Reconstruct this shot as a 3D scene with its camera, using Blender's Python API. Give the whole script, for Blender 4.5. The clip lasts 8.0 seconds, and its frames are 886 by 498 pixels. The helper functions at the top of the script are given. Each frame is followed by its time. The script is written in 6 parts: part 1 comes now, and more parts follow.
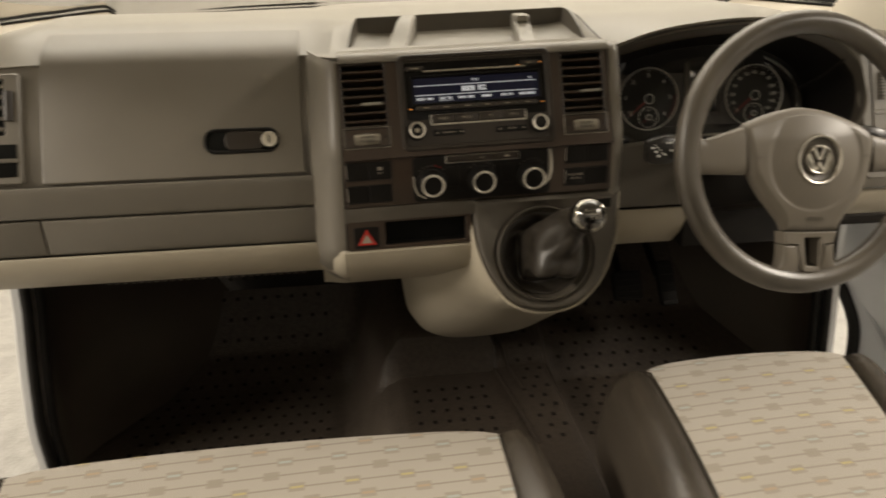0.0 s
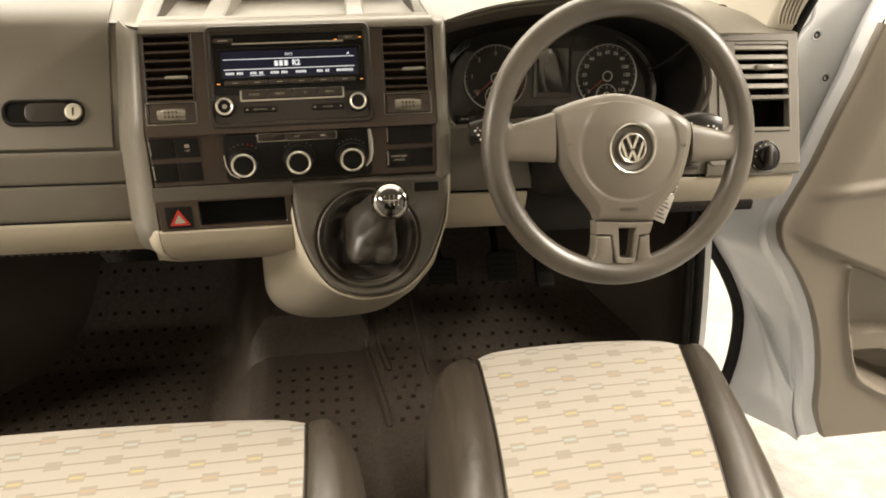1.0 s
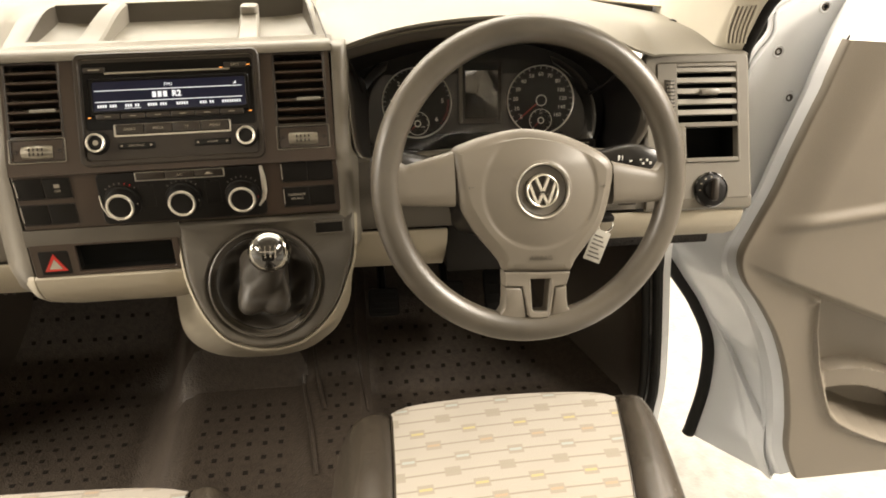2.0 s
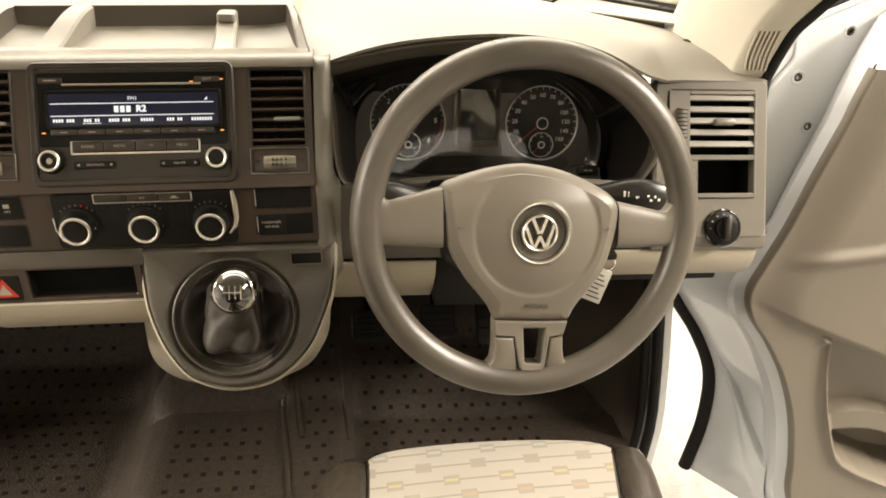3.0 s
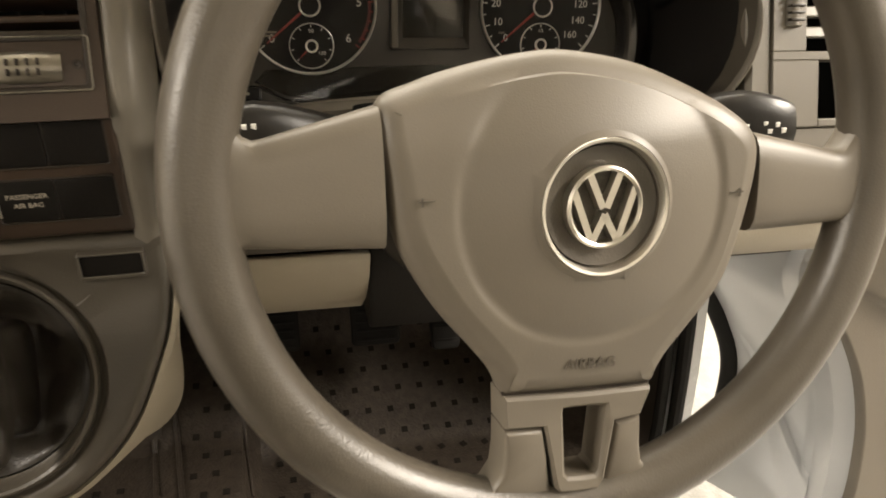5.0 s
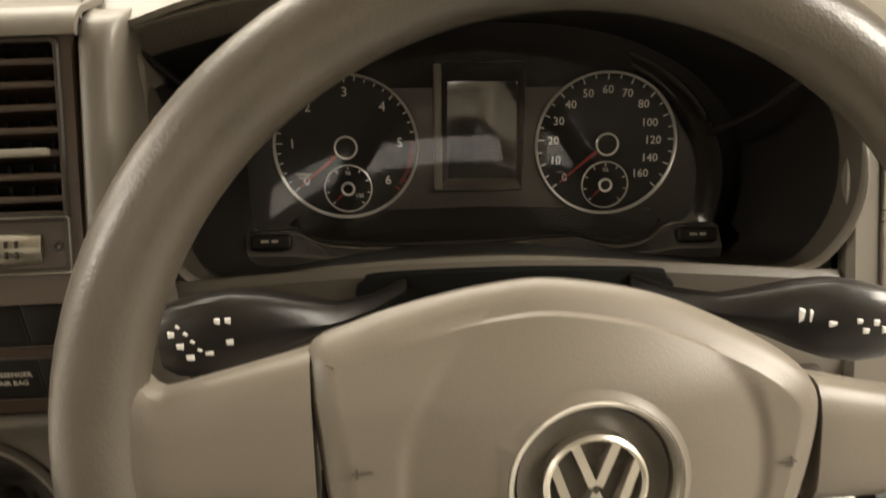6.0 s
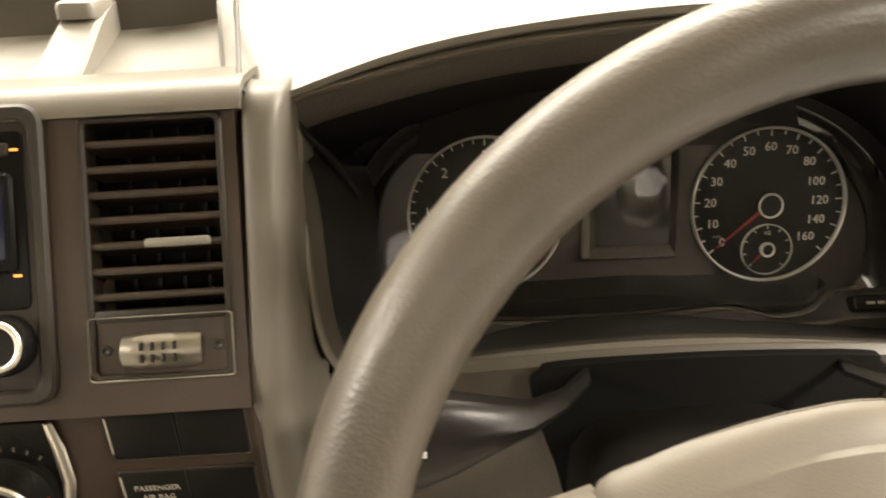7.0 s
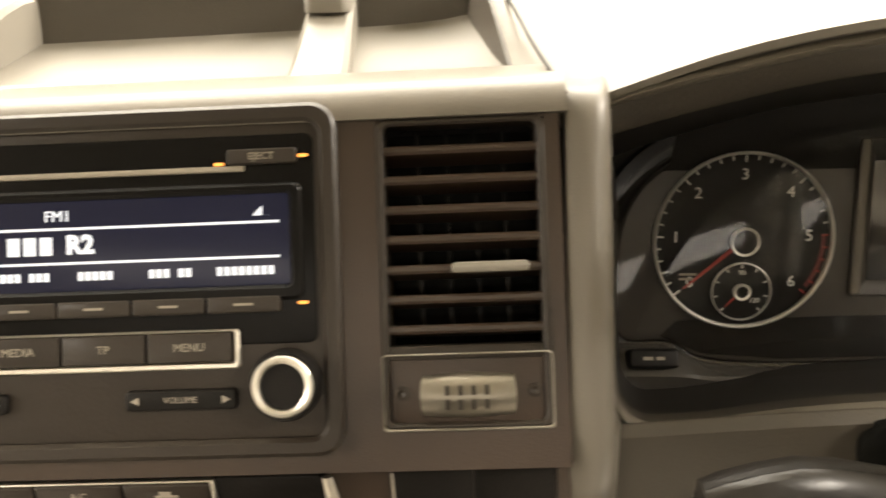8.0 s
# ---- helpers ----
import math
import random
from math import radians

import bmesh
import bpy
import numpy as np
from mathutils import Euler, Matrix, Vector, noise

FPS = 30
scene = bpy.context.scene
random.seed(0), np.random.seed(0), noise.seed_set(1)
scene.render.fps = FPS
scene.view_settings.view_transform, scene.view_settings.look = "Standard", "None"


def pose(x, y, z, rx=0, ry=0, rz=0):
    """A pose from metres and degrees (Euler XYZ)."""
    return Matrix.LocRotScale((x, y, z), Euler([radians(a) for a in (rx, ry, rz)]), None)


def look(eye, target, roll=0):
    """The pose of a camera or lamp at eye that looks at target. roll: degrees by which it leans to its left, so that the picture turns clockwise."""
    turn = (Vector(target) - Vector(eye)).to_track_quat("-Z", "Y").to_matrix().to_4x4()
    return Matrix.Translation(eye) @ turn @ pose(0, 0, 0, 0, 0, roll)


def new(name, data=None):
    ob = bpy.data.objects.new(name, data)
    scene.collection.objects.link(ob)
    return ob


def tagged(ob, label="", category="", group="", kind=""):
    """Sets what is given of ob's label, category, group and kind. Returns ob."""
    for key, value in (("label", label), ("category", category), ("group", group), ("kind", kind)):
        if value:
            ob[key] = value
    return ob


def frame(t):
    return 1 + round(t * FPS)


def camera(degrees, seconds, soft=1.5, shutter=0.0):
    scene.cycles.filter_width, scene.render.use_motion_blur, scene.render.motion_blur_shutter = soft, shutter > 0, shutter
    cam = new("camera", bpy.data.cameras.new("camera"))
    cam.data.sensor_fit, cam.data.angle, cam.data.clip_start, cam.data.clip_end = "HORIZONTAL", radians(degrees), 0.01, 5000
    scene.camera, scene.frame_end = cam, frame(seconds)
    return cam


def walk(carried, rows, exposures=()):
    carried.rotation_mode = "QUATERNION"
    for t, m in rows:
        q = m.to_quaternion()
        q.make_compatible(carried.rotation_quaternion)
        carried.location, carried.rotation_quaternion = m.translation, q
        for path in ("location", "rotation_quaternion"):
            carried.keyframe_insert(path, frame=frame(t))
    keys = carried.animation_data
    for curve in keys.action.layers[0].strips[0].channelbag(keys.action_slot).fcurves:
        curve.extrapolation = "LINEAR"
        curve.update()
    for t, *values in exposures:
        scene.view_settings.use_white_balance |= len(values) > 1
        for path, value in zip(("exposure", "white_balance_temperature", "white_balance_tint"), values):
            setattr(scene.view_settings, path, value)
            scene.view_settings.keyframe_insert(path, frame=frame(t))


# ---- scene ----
cam = camera(61.19, 8.0, soft=1.75, shutter=0.3)
PATH = [
    (0, (-0.2092, -0.0941, 1.2707), (0.0321, 1.7221, 0.4687), -0.44),
    (0.5, (-0.0813, -0.1001, 1.2778), (0.3260, 1.6656, 0.4315), -0.03),
    (1, (0.0432, -0.0803, 1.2811), (0.3360, 1.6895, 0.3968), 1.45),
    (1.5, (0.1661, -0.0271, 1.2924), (0.3938, 1.7512, 0.4060), 0.16),
    (1.7, (0.1910, -0.0054, 1.2954), (0.4350, 1.7695, 0.4065), 0.20),
    (3, (0.2419, 0.1285, 1.3111), (0.5057, 1.8909, 0.4032), 2.95),
    (3.5, (0.2173, 0.1799, 1.2976), (0.4858, 1.9735, 0.4544), 2.34),
    (4, (0.1983, 0.2716, 1.2318), (0.5912, 2.0544, 0.4148), 1.78),
    (4.2, (0.2063, 0.3264, 1.2004), (0.6682, 2.0838, 0.3647), 1.58),
    (5.3, (0.3282, 0.5978, 1.1134), (0.7185, 2.2572, 0.0674), 5.38),
    (5.5, (0.3415, 0.6079, 1.1241), (0.5902, 2.2951, 0.0793), 4.48),
    (6, (0.3891, 0.6404, 1.1659), (0.4711, 2.4203, 0.2575), 0.14),
    (6.3, (0.3790, 0.6590, 1.1740), (0.4510, 2.4500, 0.2880), -0.90),
    (6.5, (0.3598, 0.6664, 1.1672), (0.4444, 2.4845, 0.3379), -1.33),
    (7, (0.2983, 0.6992, 1.1686), (0.3353, 2.5254, 0.3540), -1.55),
    (7.2, (0.2760, 0.7090, 1.1500), (0.3220, 2.5720, 0.4220), -2.30),
    (7.5, (0.2478, 0.7359, 1.1618), (0.2122, 2.5722, 0.3701), -2.41),
    (8, (0.1659, 0.7550, 1.1507), (0.1050, 2.6043, 0.3914), -1.43),
]
EXPOSURES = [(0, -0.38), (0.5, 0.21), (1, 0.55), (1.5, 0.68), (3, 0.74), (4, 0.77), (5.5, 0.5), (6.5, 0.53), (7, 1.05), (7.5, 1.10), (8, 1.14)]
walk(cam, [(t, look(eye, target, roll)) for t, eye, target, roll in PATH], EXPOSURES)

# ---- light: added, unseen area lamps in a hall seen only through the van's openings ----
world = bpy.data.worlds.new("hall_air")
world.use_nodes = True
world.node_tree.nodes["Background"].inputs[0].default_value = (1.0, 0.93, 0.82, 1)
world.node_tree.nodes["Background"].inputs[1].default_value = 0.05
scene.world = world


def unseen_light(x, y, z, sx, sy, power):
    d = bpy.data.lights.new("unseen_area_light", "AREA")
    d.shape, d.size, d.size_y, d.energy = "RECTANGLE", sx, sy, power
    d.color = (1.0, 0.898, 0.768)
    ob = new("unseen_area_light", d)
    ob.matrix_world = pose(x, y, z, 0, 0, 0)
    return ob


# lamps added out of view, set to fit the brightness inside the cab
unseen_light(-4.6, 0.5, 2.9, 0.7, 3.4, 820)
unseen_light(3.6, 0.6, 3.1, 0.7, 3.4, 590)
unseen_light(0.0, 2.9, 3.3, 5.0, 2.0, 258)
# rear lamp added to give the console fascia its sheen
unseen_light(0.0, -4.4, 2.7, 5.0, 0.8, 60)

# ---- materials ----
def material(name, color, rough=0.6, metal=0.0, grain=0.0, grain_size=0.002, stain=0.12, stain_size=0.15,
             emit=None, coat=0.0, spec=0.5, second=None):
    """A plain surface with fine grain relief and soft, larger stains."""
    m = bpy.data.materials.new(name)
    m.use_nodes = True
    nt = m.node_tree
    N, L = nt.nodes, nt.links
    b = N["Principled BSDF"]
    b.inputs["Roughness"].default_value = rough
    b.inputs["Metallic"].default_value = metal
    b.inputs["Coat Weight"].default_value = coat
    b.inputs["Coat Roughness"].default_value = 0.08
    b.inputs["Specular IOR Level"].default_value = spec
    tc = N.new("ShaderNodeTexCoord")
    if stain:
        n1 = N.new("ShaderNodeTexNoise")
        n1.inputs["Scale"].default_value = 1 / stain_size
        n1.inputs["Detail"].default_value = 5
        L.new(tc.outputs["Object"], n1.inputs["Vector"])
        r = N.new("ShaderNodeValToRGB")
        c2 = second or [c * (1 - stain) for c in color[:3]]
        r.color_ramp.elements[0].color = (*c2[:3], 1)
        r.color_ramp.elements[1].color = (*color[:3], 1)
        r.color_ramp.elements[0].position, r.color_ramp.elements[1].position = 0.35, 0.62
        L.new(n1.outputs["Fac"], r.inputs["Fac"])
        L.new(r.outputs["Color"], b.inputs["Base Color"])
        mr = N.new("ShaderNodeMapRange")
        mr.inputs["To Min"].default_value, mr.inputs["To Max"].default_value = max(0.02, rough - 0.07), min(1, rough + 0.07)
        L.new(n1.outputs["Fac"], mr.inputs["Value"])
        L.new(mr.outputs["Result"], b.inputs["Roughness"])
    else:
        b.inputs["Base Color"].default_value = (*color[:3], 1)
    if grain:
        v = N.new("ShaderNodeTexVoronoi")
        v.inputs["Scale"].default_value = 1 / grain_size
        n2 = N.new("ShaderNodeTexNoise")
        n2.inputs["Scale"].default_value = 0.6 / grain_size
        n2.inputs["Detail"].default_value = 3
        L.new(tc.outputs["Object"], v.inputs["Vector"])
        L.new(tc.outputs["Object"], n2.inputs["Vector"])
        ad = N.new("ShaderNodeMath")
        ad.operation = "ADD"
        L.new(v.outputs["Distance"], ad.inputs[0])
        L.new(n2.outputs["Fac"], ad.inputs[1])
        bu = N.new("ShaderNodeBump")
        bu.inputs["Strength"].default_value = grain
        bu.inputs["Distance"].default_value = grain_size * 0.5
        L.new(ad.outputs[0], bu.inputs["Height"])
        L.new(bu.outputs["Normal"], b.inputs["Normal"])
    if emit:
        b.inputs["Emission Color"].default_value = (*emit[:3], 1)
        b.inputs["Emission Strength"].default_value = emit[3]
    return m


def glass_material(name, tint=(0.95, 0.97, 0.96), rough=0.0, ior=1.45):
    m = bpy.data.materials.new(name)
    m.use_nodes = True
    N, L = m.node_tree.nodes, m.node_tree.links
    N.remove(N["Principled BSDF"])
    t = N.new("ShaderNodeBsdfTransparent")
    t.inputs[0].default_value = (*tint, 1)
    g = N.new("ShaderNodeBsdfGlossy")
    g.inputs["Roughness"].default_value = rough
    f = N.new("ShaderNodeFresnel")
    f.inputs["IOR"].default_value = ior
    mx = N.new("ShaderNodeMixShader")
    L.new(f.outputs[0], mx.inputs[0])
    L.new(t.outputs[0], mx.inputs[1])
    L.new(g.outputs[0], mx.inputs[2])
    L.new(mx.outputs[0], N["Material Output"].inputs["Surface"])
    return m


M = {}
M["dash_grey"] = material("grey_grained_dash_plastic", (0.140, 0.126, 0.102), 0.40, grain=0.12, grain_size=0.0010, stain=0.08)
# also used as painted shade on the hood's underside and the tray's walls
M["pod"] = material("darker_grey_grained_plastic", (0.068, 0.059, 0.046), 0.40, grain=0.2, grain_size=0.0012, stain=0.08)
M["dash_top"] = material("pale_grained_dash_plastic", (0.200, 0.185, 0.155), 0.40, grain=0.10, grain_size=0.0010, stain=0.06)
M["fascia"] = material("dark_brown_fascia_plastic", (0.037, 0.0245, 0.0163), 0.36, spec=0.42, grain=0.12, grain_size=0.001, stain=0.1)
M["cream"] = material("cream_lower_dash_plastic", (0.37, 0.33, 0.255), 0.50, grain=0.25, grain_size=0.0013, stain=0.08)
M["headliner"] = material("cream_pillar_trim", (0.62, 0.58, 0.485), 0.7, grain=0.2, grain_size=0.0015, stain=0.05)
M["black"] = material("black_plastic", (0.0085, 0.0075, 0.0065), 0.42, spec=0.16, grain=0.1, stain=0.1)
# near-black, mostly to put the shade of hollows into their colour
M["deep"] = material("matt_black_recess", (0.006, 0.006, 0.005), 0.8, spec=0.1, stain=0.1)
M["hood"] = material("black_soft_hood_lining", (0.013, 0.0115, 0.010), 0.42, spec=0.45, grain=0.12, grain_size=0.001, stain=0.12)
M["radio_gloss"] = material("black_radio_glass", (0.006, 0.0055, 0.005), 0.25, spec=0.10, stain=0.1)
M["gloss_black"] = material("gloss_black_panel", (0.008, 0.007, 0.006), 0.10, stain=0.1, coat=1.0)
M["switch"] = material("dark_switch_plastic", (0.024, 0.0182, 0.0130), 0.42, spec=0.36, grain=0.08, stain=0.1)
M["wheel"] = material("grey_brown_grained_wheel_rubber", (0.082, 0.070, 0.054), 0.36, spec=0.6, grain=0.13, grain_size=0.0015, stain=0.1, second=(0.048, 0.041, 0.031))
M["pad"] = material("grey_brown_wheel_pad", (0.132, 0.115, 0.090), 0.46, spec=0.5, grain=0.09, grain_size=0.0009, stain=0.06)
M["chrome"] = material("bright_chrome", (0.85, 0.84, 0.80), 0.12, 1.0, stain=0.05)
M["dark_chrome"] = material("smoked_chrome", (0.30, 0.285, 0.25), 0.16, 1.0, stain=0.05)
M["satin"] = material("satin_chrome", (0.74, 0.71, 0.64), 0.34, 1.0, stain=0.05)
M["ring"] = material("pale_metal_dial_ring", (0.80, 0.79, 0.75), 0.35, 0.6, stain=0.0)
M["white"] = material("white_print", (0.75, 0.74, 0.70), 0.5, stain=0.0)
M["faint_print"] = material("faint_grey_print", (0.11, 0.10, 0.085), 0.5, stain=0.0)
M["dim_print"] = material("dim_grey_print", (0.28, 0.25, 0.2), 0.5, stain=0.0)
M["red"] = material("red_plastic", (0.42, 0.02, 0.012), 0.35, stain=0.1, stain_size=0.02)
M["needle"] = material("red_needle", (0.35, 0.03, 0.02), 0.4, stain=0.0)
M["dark_red"] = material("dark_red_print", (0.10, 0.010, 0.008), 0.5, stain=0.0)
M["dial_plate"] = material("dark_grey_dial_plate", (0.036, 0.031, 0.025), 0.40, stain=0.1)
M["vinyl"] = material("dark_grey_seat_vinyl", (0.040, 0.033, 0.025), 0.25, spec=0.8, grain=0.14, grain_size=0.0022, stain=0.15)
M["leather"] = material("black_gaiter_leather", (0.027, 0.0225, 0.017), 0.36, grain=0.20, grain_size=0.0015, stain=0.2, stain_size=0.04)
M["mat"] = material("dark_brown_ribbed_rubber_mat", (0.046, 0.036, 0.027), 0.50, spec=0.35, grain=0.5, grain_size=0.004, stain=0.5, stain_size=0.012, second=(0.030, 0.023, 0.017))
M["stud"] = material("black_rubber_stud", (0.013, 0.0105, 0.008), 0.9, spec=0.15, stain=0.2)
M["kick"] = material("dark_brown_moulded_lining", (0.060, 0.048, 0.036), 0.45, grain=0.3, grain_size=0.002, stain=0.2)
M["ribbed"] = material("satin_vent_wheel_metal", (0.27, 0.25, 0.21), 0.34, 0.8, grain=0.1, stain=0.15, stain_size=0.01)
M["stalk"] = material("satin_black_stalk_plastic", (0.013, 0.0115, 0.0095), 0.34, spec=0.38, grain=0.06, stain=0.1)
M["lip"] = material("dark_satin_lip_plastic", (0.055, 0.051, 0.044), 0.24, spec=0.6, grain=0.05, stain=0.1)
M["carpet"] = material("black_footwell_lining", (0.014, 0.012, 0.010), 0.9, spec=0.1, grain=0.6, grain_size=0.004, stain=0.3)
M["paint"] = material("white_body_paint", (0.60, 0.61, 0.62), 0.3, coat=0.5, stain=0.04)
M["trim"] = material("beige_door_trim", (0.172, 0.148, 0.115), 0.55, grain=0.3, grain_size=0.0014, stain=0.06)
M["rubber"] = material("black_rubber_seal", (0.012, 0.011, 0.0095), 0.65, spec=0.15, stain=0.2, stain_size=0.03)
M["ground"] = material("pale_painted_hall_floor", (0.235, 0.230, 0.215), 0.32, grain=0.3, grain_size=0.01, stain=0.22, stain_size=0.06)
M["wall"] = material("white_hall_wall", (0.80, 0.77, 0.705), 0.8, stain=0.05, stain_size=1.0)
M["glass"] = glass_material("clear_glass")
M["lens"] = glass_material("cluster_lens", (0.95, 0.94, 0.92), 0.03, 1.28)
M["paper"] = material("pale_printed_key_tag", (0.24, 0.225, 0.19), 0.6, stain=0.1, stain_size=0.01)


def fabric_material():
    """Beige cloth with thin ruled lines and staggered small coloured blocks."""
    m = bpy.data.materials.new("beige_patterned_seat_cloth")
    m.use_nodes = True
    N, L = m.node_tree.nodes, m.node_tree.links
    b = N["Principled BSDF"]
    b.inputs["Roughness"].default_value = 0.9
    b.inputs["Sheen Weight"].default_value = 0.15
    tc = N.new("ShaderNodeTexCoord")
    sep = N.new("ShaderNodeSeparateXYZ")
    L.new(tc.outputs["UV"], sep.inputs[0])

    def op(kind, a, c=None):
        n = N.new("ShaderNodeMath")
        n.operation = kind
        for i, v in enumerate((a, c)):
            if v is None:
                continue
            if isinstance(v, (int, float)):
                n.inputs[i].default_value = v
            else:
                L.new(v, n.inputs[i])
        return n.outputs[0]

    ROW, PITCH = 0.0265, 0.076
    v = op("ADD", op("DIVIDE", sep.outputs[1], ROW), 1.35)
    row = op("FLOOR", v)
    fv = op("SUBTRACT", v, row)
    beat = op("MODULO", op("ADD", row, 400), 4)
    stagger = N.new("ShaderNodeValToRGB")
    stagger.color_ramp.interpolation = "CONSTANT"
    for e in range(2):
        stagger.color_ramp.elements.new(0.5)
    for e, (p, c) in zip(stagger.color_ramp.elements, ((0.0, 0.22), (0.2, 0.49), (0.45, 0.96), (0.7, 0.73))):
        e.position, e.color = p, (c, c, c, 1)
    L.new(op("DIVIDE", beat, 4), stagger.inputs[0])
    u = op("ADD", op("DIVIDE", sep.outputs[0], PITCH), stagger.outputs[0])
    col = op("FLOOR", u)
    fu = op("SUBTRACT", u, col)
    du = op("ABSOLUTE", op("SUBTRACT", fu, 0.5))
    dv = op("ABSOLUTE", op("SUBTRACT", fv, 0.5))
    line = op("LESS_THAN", dv, 0.055)
    block = op("MULTIPLY", op("LESS_THAN", du, 0.145), op("LESS_THAN", dv, 0.31))
    core = op("MULTIPLY", op("LESS_THAN", du, 0.115), op("LESS_THAN", dv, 0.085))
    ramp = N.new("ShaderNodeValToRGB")
    ramp.color_ramp.interpolation = "CONSTANT"
    cols = [(0.0, (0.265, 0.195, 0.130)), (0.2, (0.300, 0.248, 0.115)), (0.45, (0.205, 0.180, 0.142)), (0.7, (0.245, 0.26, 0.24))]
    while len(ramp.color_ramp.elements) < len(cols):
        ramp.color_ramp.elements.new(0.5)
    for e, (p, c) in zip(ramp.color_ramp.elements, cols):
        e.position, e.color = p, (*c, 1)
    L.new(op("DIVIDE", beat, 4), ramp.inputs[0])
    nz = N.new("ShaderNodeTexNoise")
    nz.inputs["Scale"].default_value = 9
    nz.inputs["Detail"].default_value = 6
    L.new(tc.outputs["Object"], nz.inputs["Vector"])

    def mix(fac, a, c):
        n = N.new("ShaderNodeMix")
        n.data_type = "RGBA"
        if isinstance(fac, (int, float)):
            n.inputs["Factor"].default_value = fac
        else:
            L.new(fac, n.inputs["Factor"])
        for key, val in (("A", a), ("B", c)):
            s = [i for i in n.inputs if i.identifier == key + "_Color"][0]
            if isinstance(val, tuple):
                s.default_value = (*val, 1)
            else:
                L.new(val, s)
        return [o for o in n.outputs if o.identifier == "Result_Color"][0]

    base = mix(nz.outputs["Fac"], (0.243, 0.220, 0.183), (0.284, 0.258, 0.217))
    c1 = mix(line, base, (0.182, 0.159, 0.125))
    c2 = mix(block, c1, (0.208, 0.183, 0.145))
    c3 = mix(core, c2, ramp.outputs[0])
    L.new(c3, b.inputs["Base Color"])
    weave = N.new("ShaderNodeTexWave")
    weave.inputs["Scale"].default_value = 260
    L.new(tc.outputs["UV"], weave.inputs["Vector"])
    w2 = N.new("ShaderNodeTexNoise")
    w2.inputs["Scale"].default_value = 700
    L.new(tc.outputs["UV"], w2.inputs["Vector"])
    bu = N.new("ShaderNodeBump")
    bu.inputs["Strength"].default_value = 0.35
    bu.inputs["Distance"].default_value = 0.0006
    L.new(op("ADD", weave.outputs["Fac"], w2.outputs["Fac"]), bu.inputs["Height"])
    L.new(bu.outputs["Normal"], b.inputs["Normal"])
    return m


M["fabric"] = fabric_material()
M["screen"] = material("lit_blue_black_display", (0.006, 0.006, 0.012), 0.2, spec=0.2, stain=0.0, emit=(0.016, 0.018, 0.042, 0.22))
M["screen_text"] = material("lit_white_display_text", (0.6, 0.6, 0.6), 0.4, stain=0.0, emit=(0.80, 0.88, 1.0, 0.38))
# glows only to imitate orange reflections on the radio
M["amber"] = material("glowing_amber_glint", (0.4, 0.15, 0.03), 0.4, stain=0.0, emit=(1.0, 0.35, 0.06, 1.0))

# ---- shape helpers ----
def thing(name, label, category, m=None, group="", kind=""):
    ob = new(name)
    ob.empty_display_size = 0.05
    if m is not None:
        ob.matrix_world = m
    return tagged(ob, label, category, group, kind)


def finish(bm, angle=32):
    me = bpy.data.meshes.new("mesh")
    bmesh.ops.recalc_face_normals(bm, faces=bm.faces)
    bm.to_mesh(me)
    bm.free()
    for p in me.polygons:
        p.use_smooth = True
    me.set_sharp_from_angle(angle=radians(angle))
    return me


def part(name, bm, mat, parent, label="", at=None):
    me = bm if isinstance(bm, bpy.types.Mesh) else finish(bm)
    if not me.materials:
        me.materials.append(M[mat])
    ob = new(name, me)
    if parent is not None:
        ob.parent = parent
    if at is not None:
        ob.matrix_basis = at
    if label:
        ob["label"] = label
    return ob


def solo(name, bm, mat, label, category, kind="", m=None, group=""):
    ob = part(name, bm, mat, None)
    if m is not None:
        ob.matrix_world = m
    return tagged(ob, label, category, group, kind)


def rrect(w, h, r, cx=0.0, cy=0.0, n=5):
    """The corner points of a rounded rectangle, counter-clockwise."""
    r = min(r, w / 2 - 1e-5, h / 2 - 1e-5)
    out = []
    for sx, sy, a0 in ((1, -1, -90), (1, 1, 0), (-1, 1, 90), (-1, -1, 180)):
        for i in range(n + 1):
            a = radians(a0 + 90 * i / n)
            out.append((cx + sx * (w / 2 - r) + r * math.cos(a), cy + sy * (h / 2 - r) + r * math.sin(a)))
    return out


def oval(a, b, cx=0.0, cy=0.0, n=48):
    return [(cx + a * math.cos(2 * math.pi * i / n), cy + b * math.sin(2 * math.pi * i / n)) for i in range(n)]


def scaled(pts, d):
    """The outline moved inwards by about d."""
    n = len(pts)
    out = []
    for i in range(n):
        p0, p1, p2 = Vector(pts[i - 1]), Vector(pts[i]), Vector(pts[(i + 1) % n])
        t = p2 - p0
        if t.length < 1e-9:
            out.append(tuple(p1))
            continue
        t.normalize()
        out.append((p1.x - t.y * d, p1.y + t.x * d))
    return out


def loft(loops, cap0=True, cap1=True, closed=True, bm=None):
    """Skins loops of equal length, in order."""
    bm = bm or bmesh.new()
    rows = [[bm.verts.new(p) for p in lp] for lp in loops]
    n = len(rows[0])
    for a, b in zip(rows, rows[1:]):
        for i in range(n if closed else n - 1):
            j = (i + 1) % n
            try:
                bm.faces.new((a[i], a[j], b[j], b[i]))
            except ValueError:
                pass
    if closed and cap0:
        bm.faces.new(rows[0][::-1])
    if closed and cap1:
        bm.faces.new(rows[-1])
    return bm


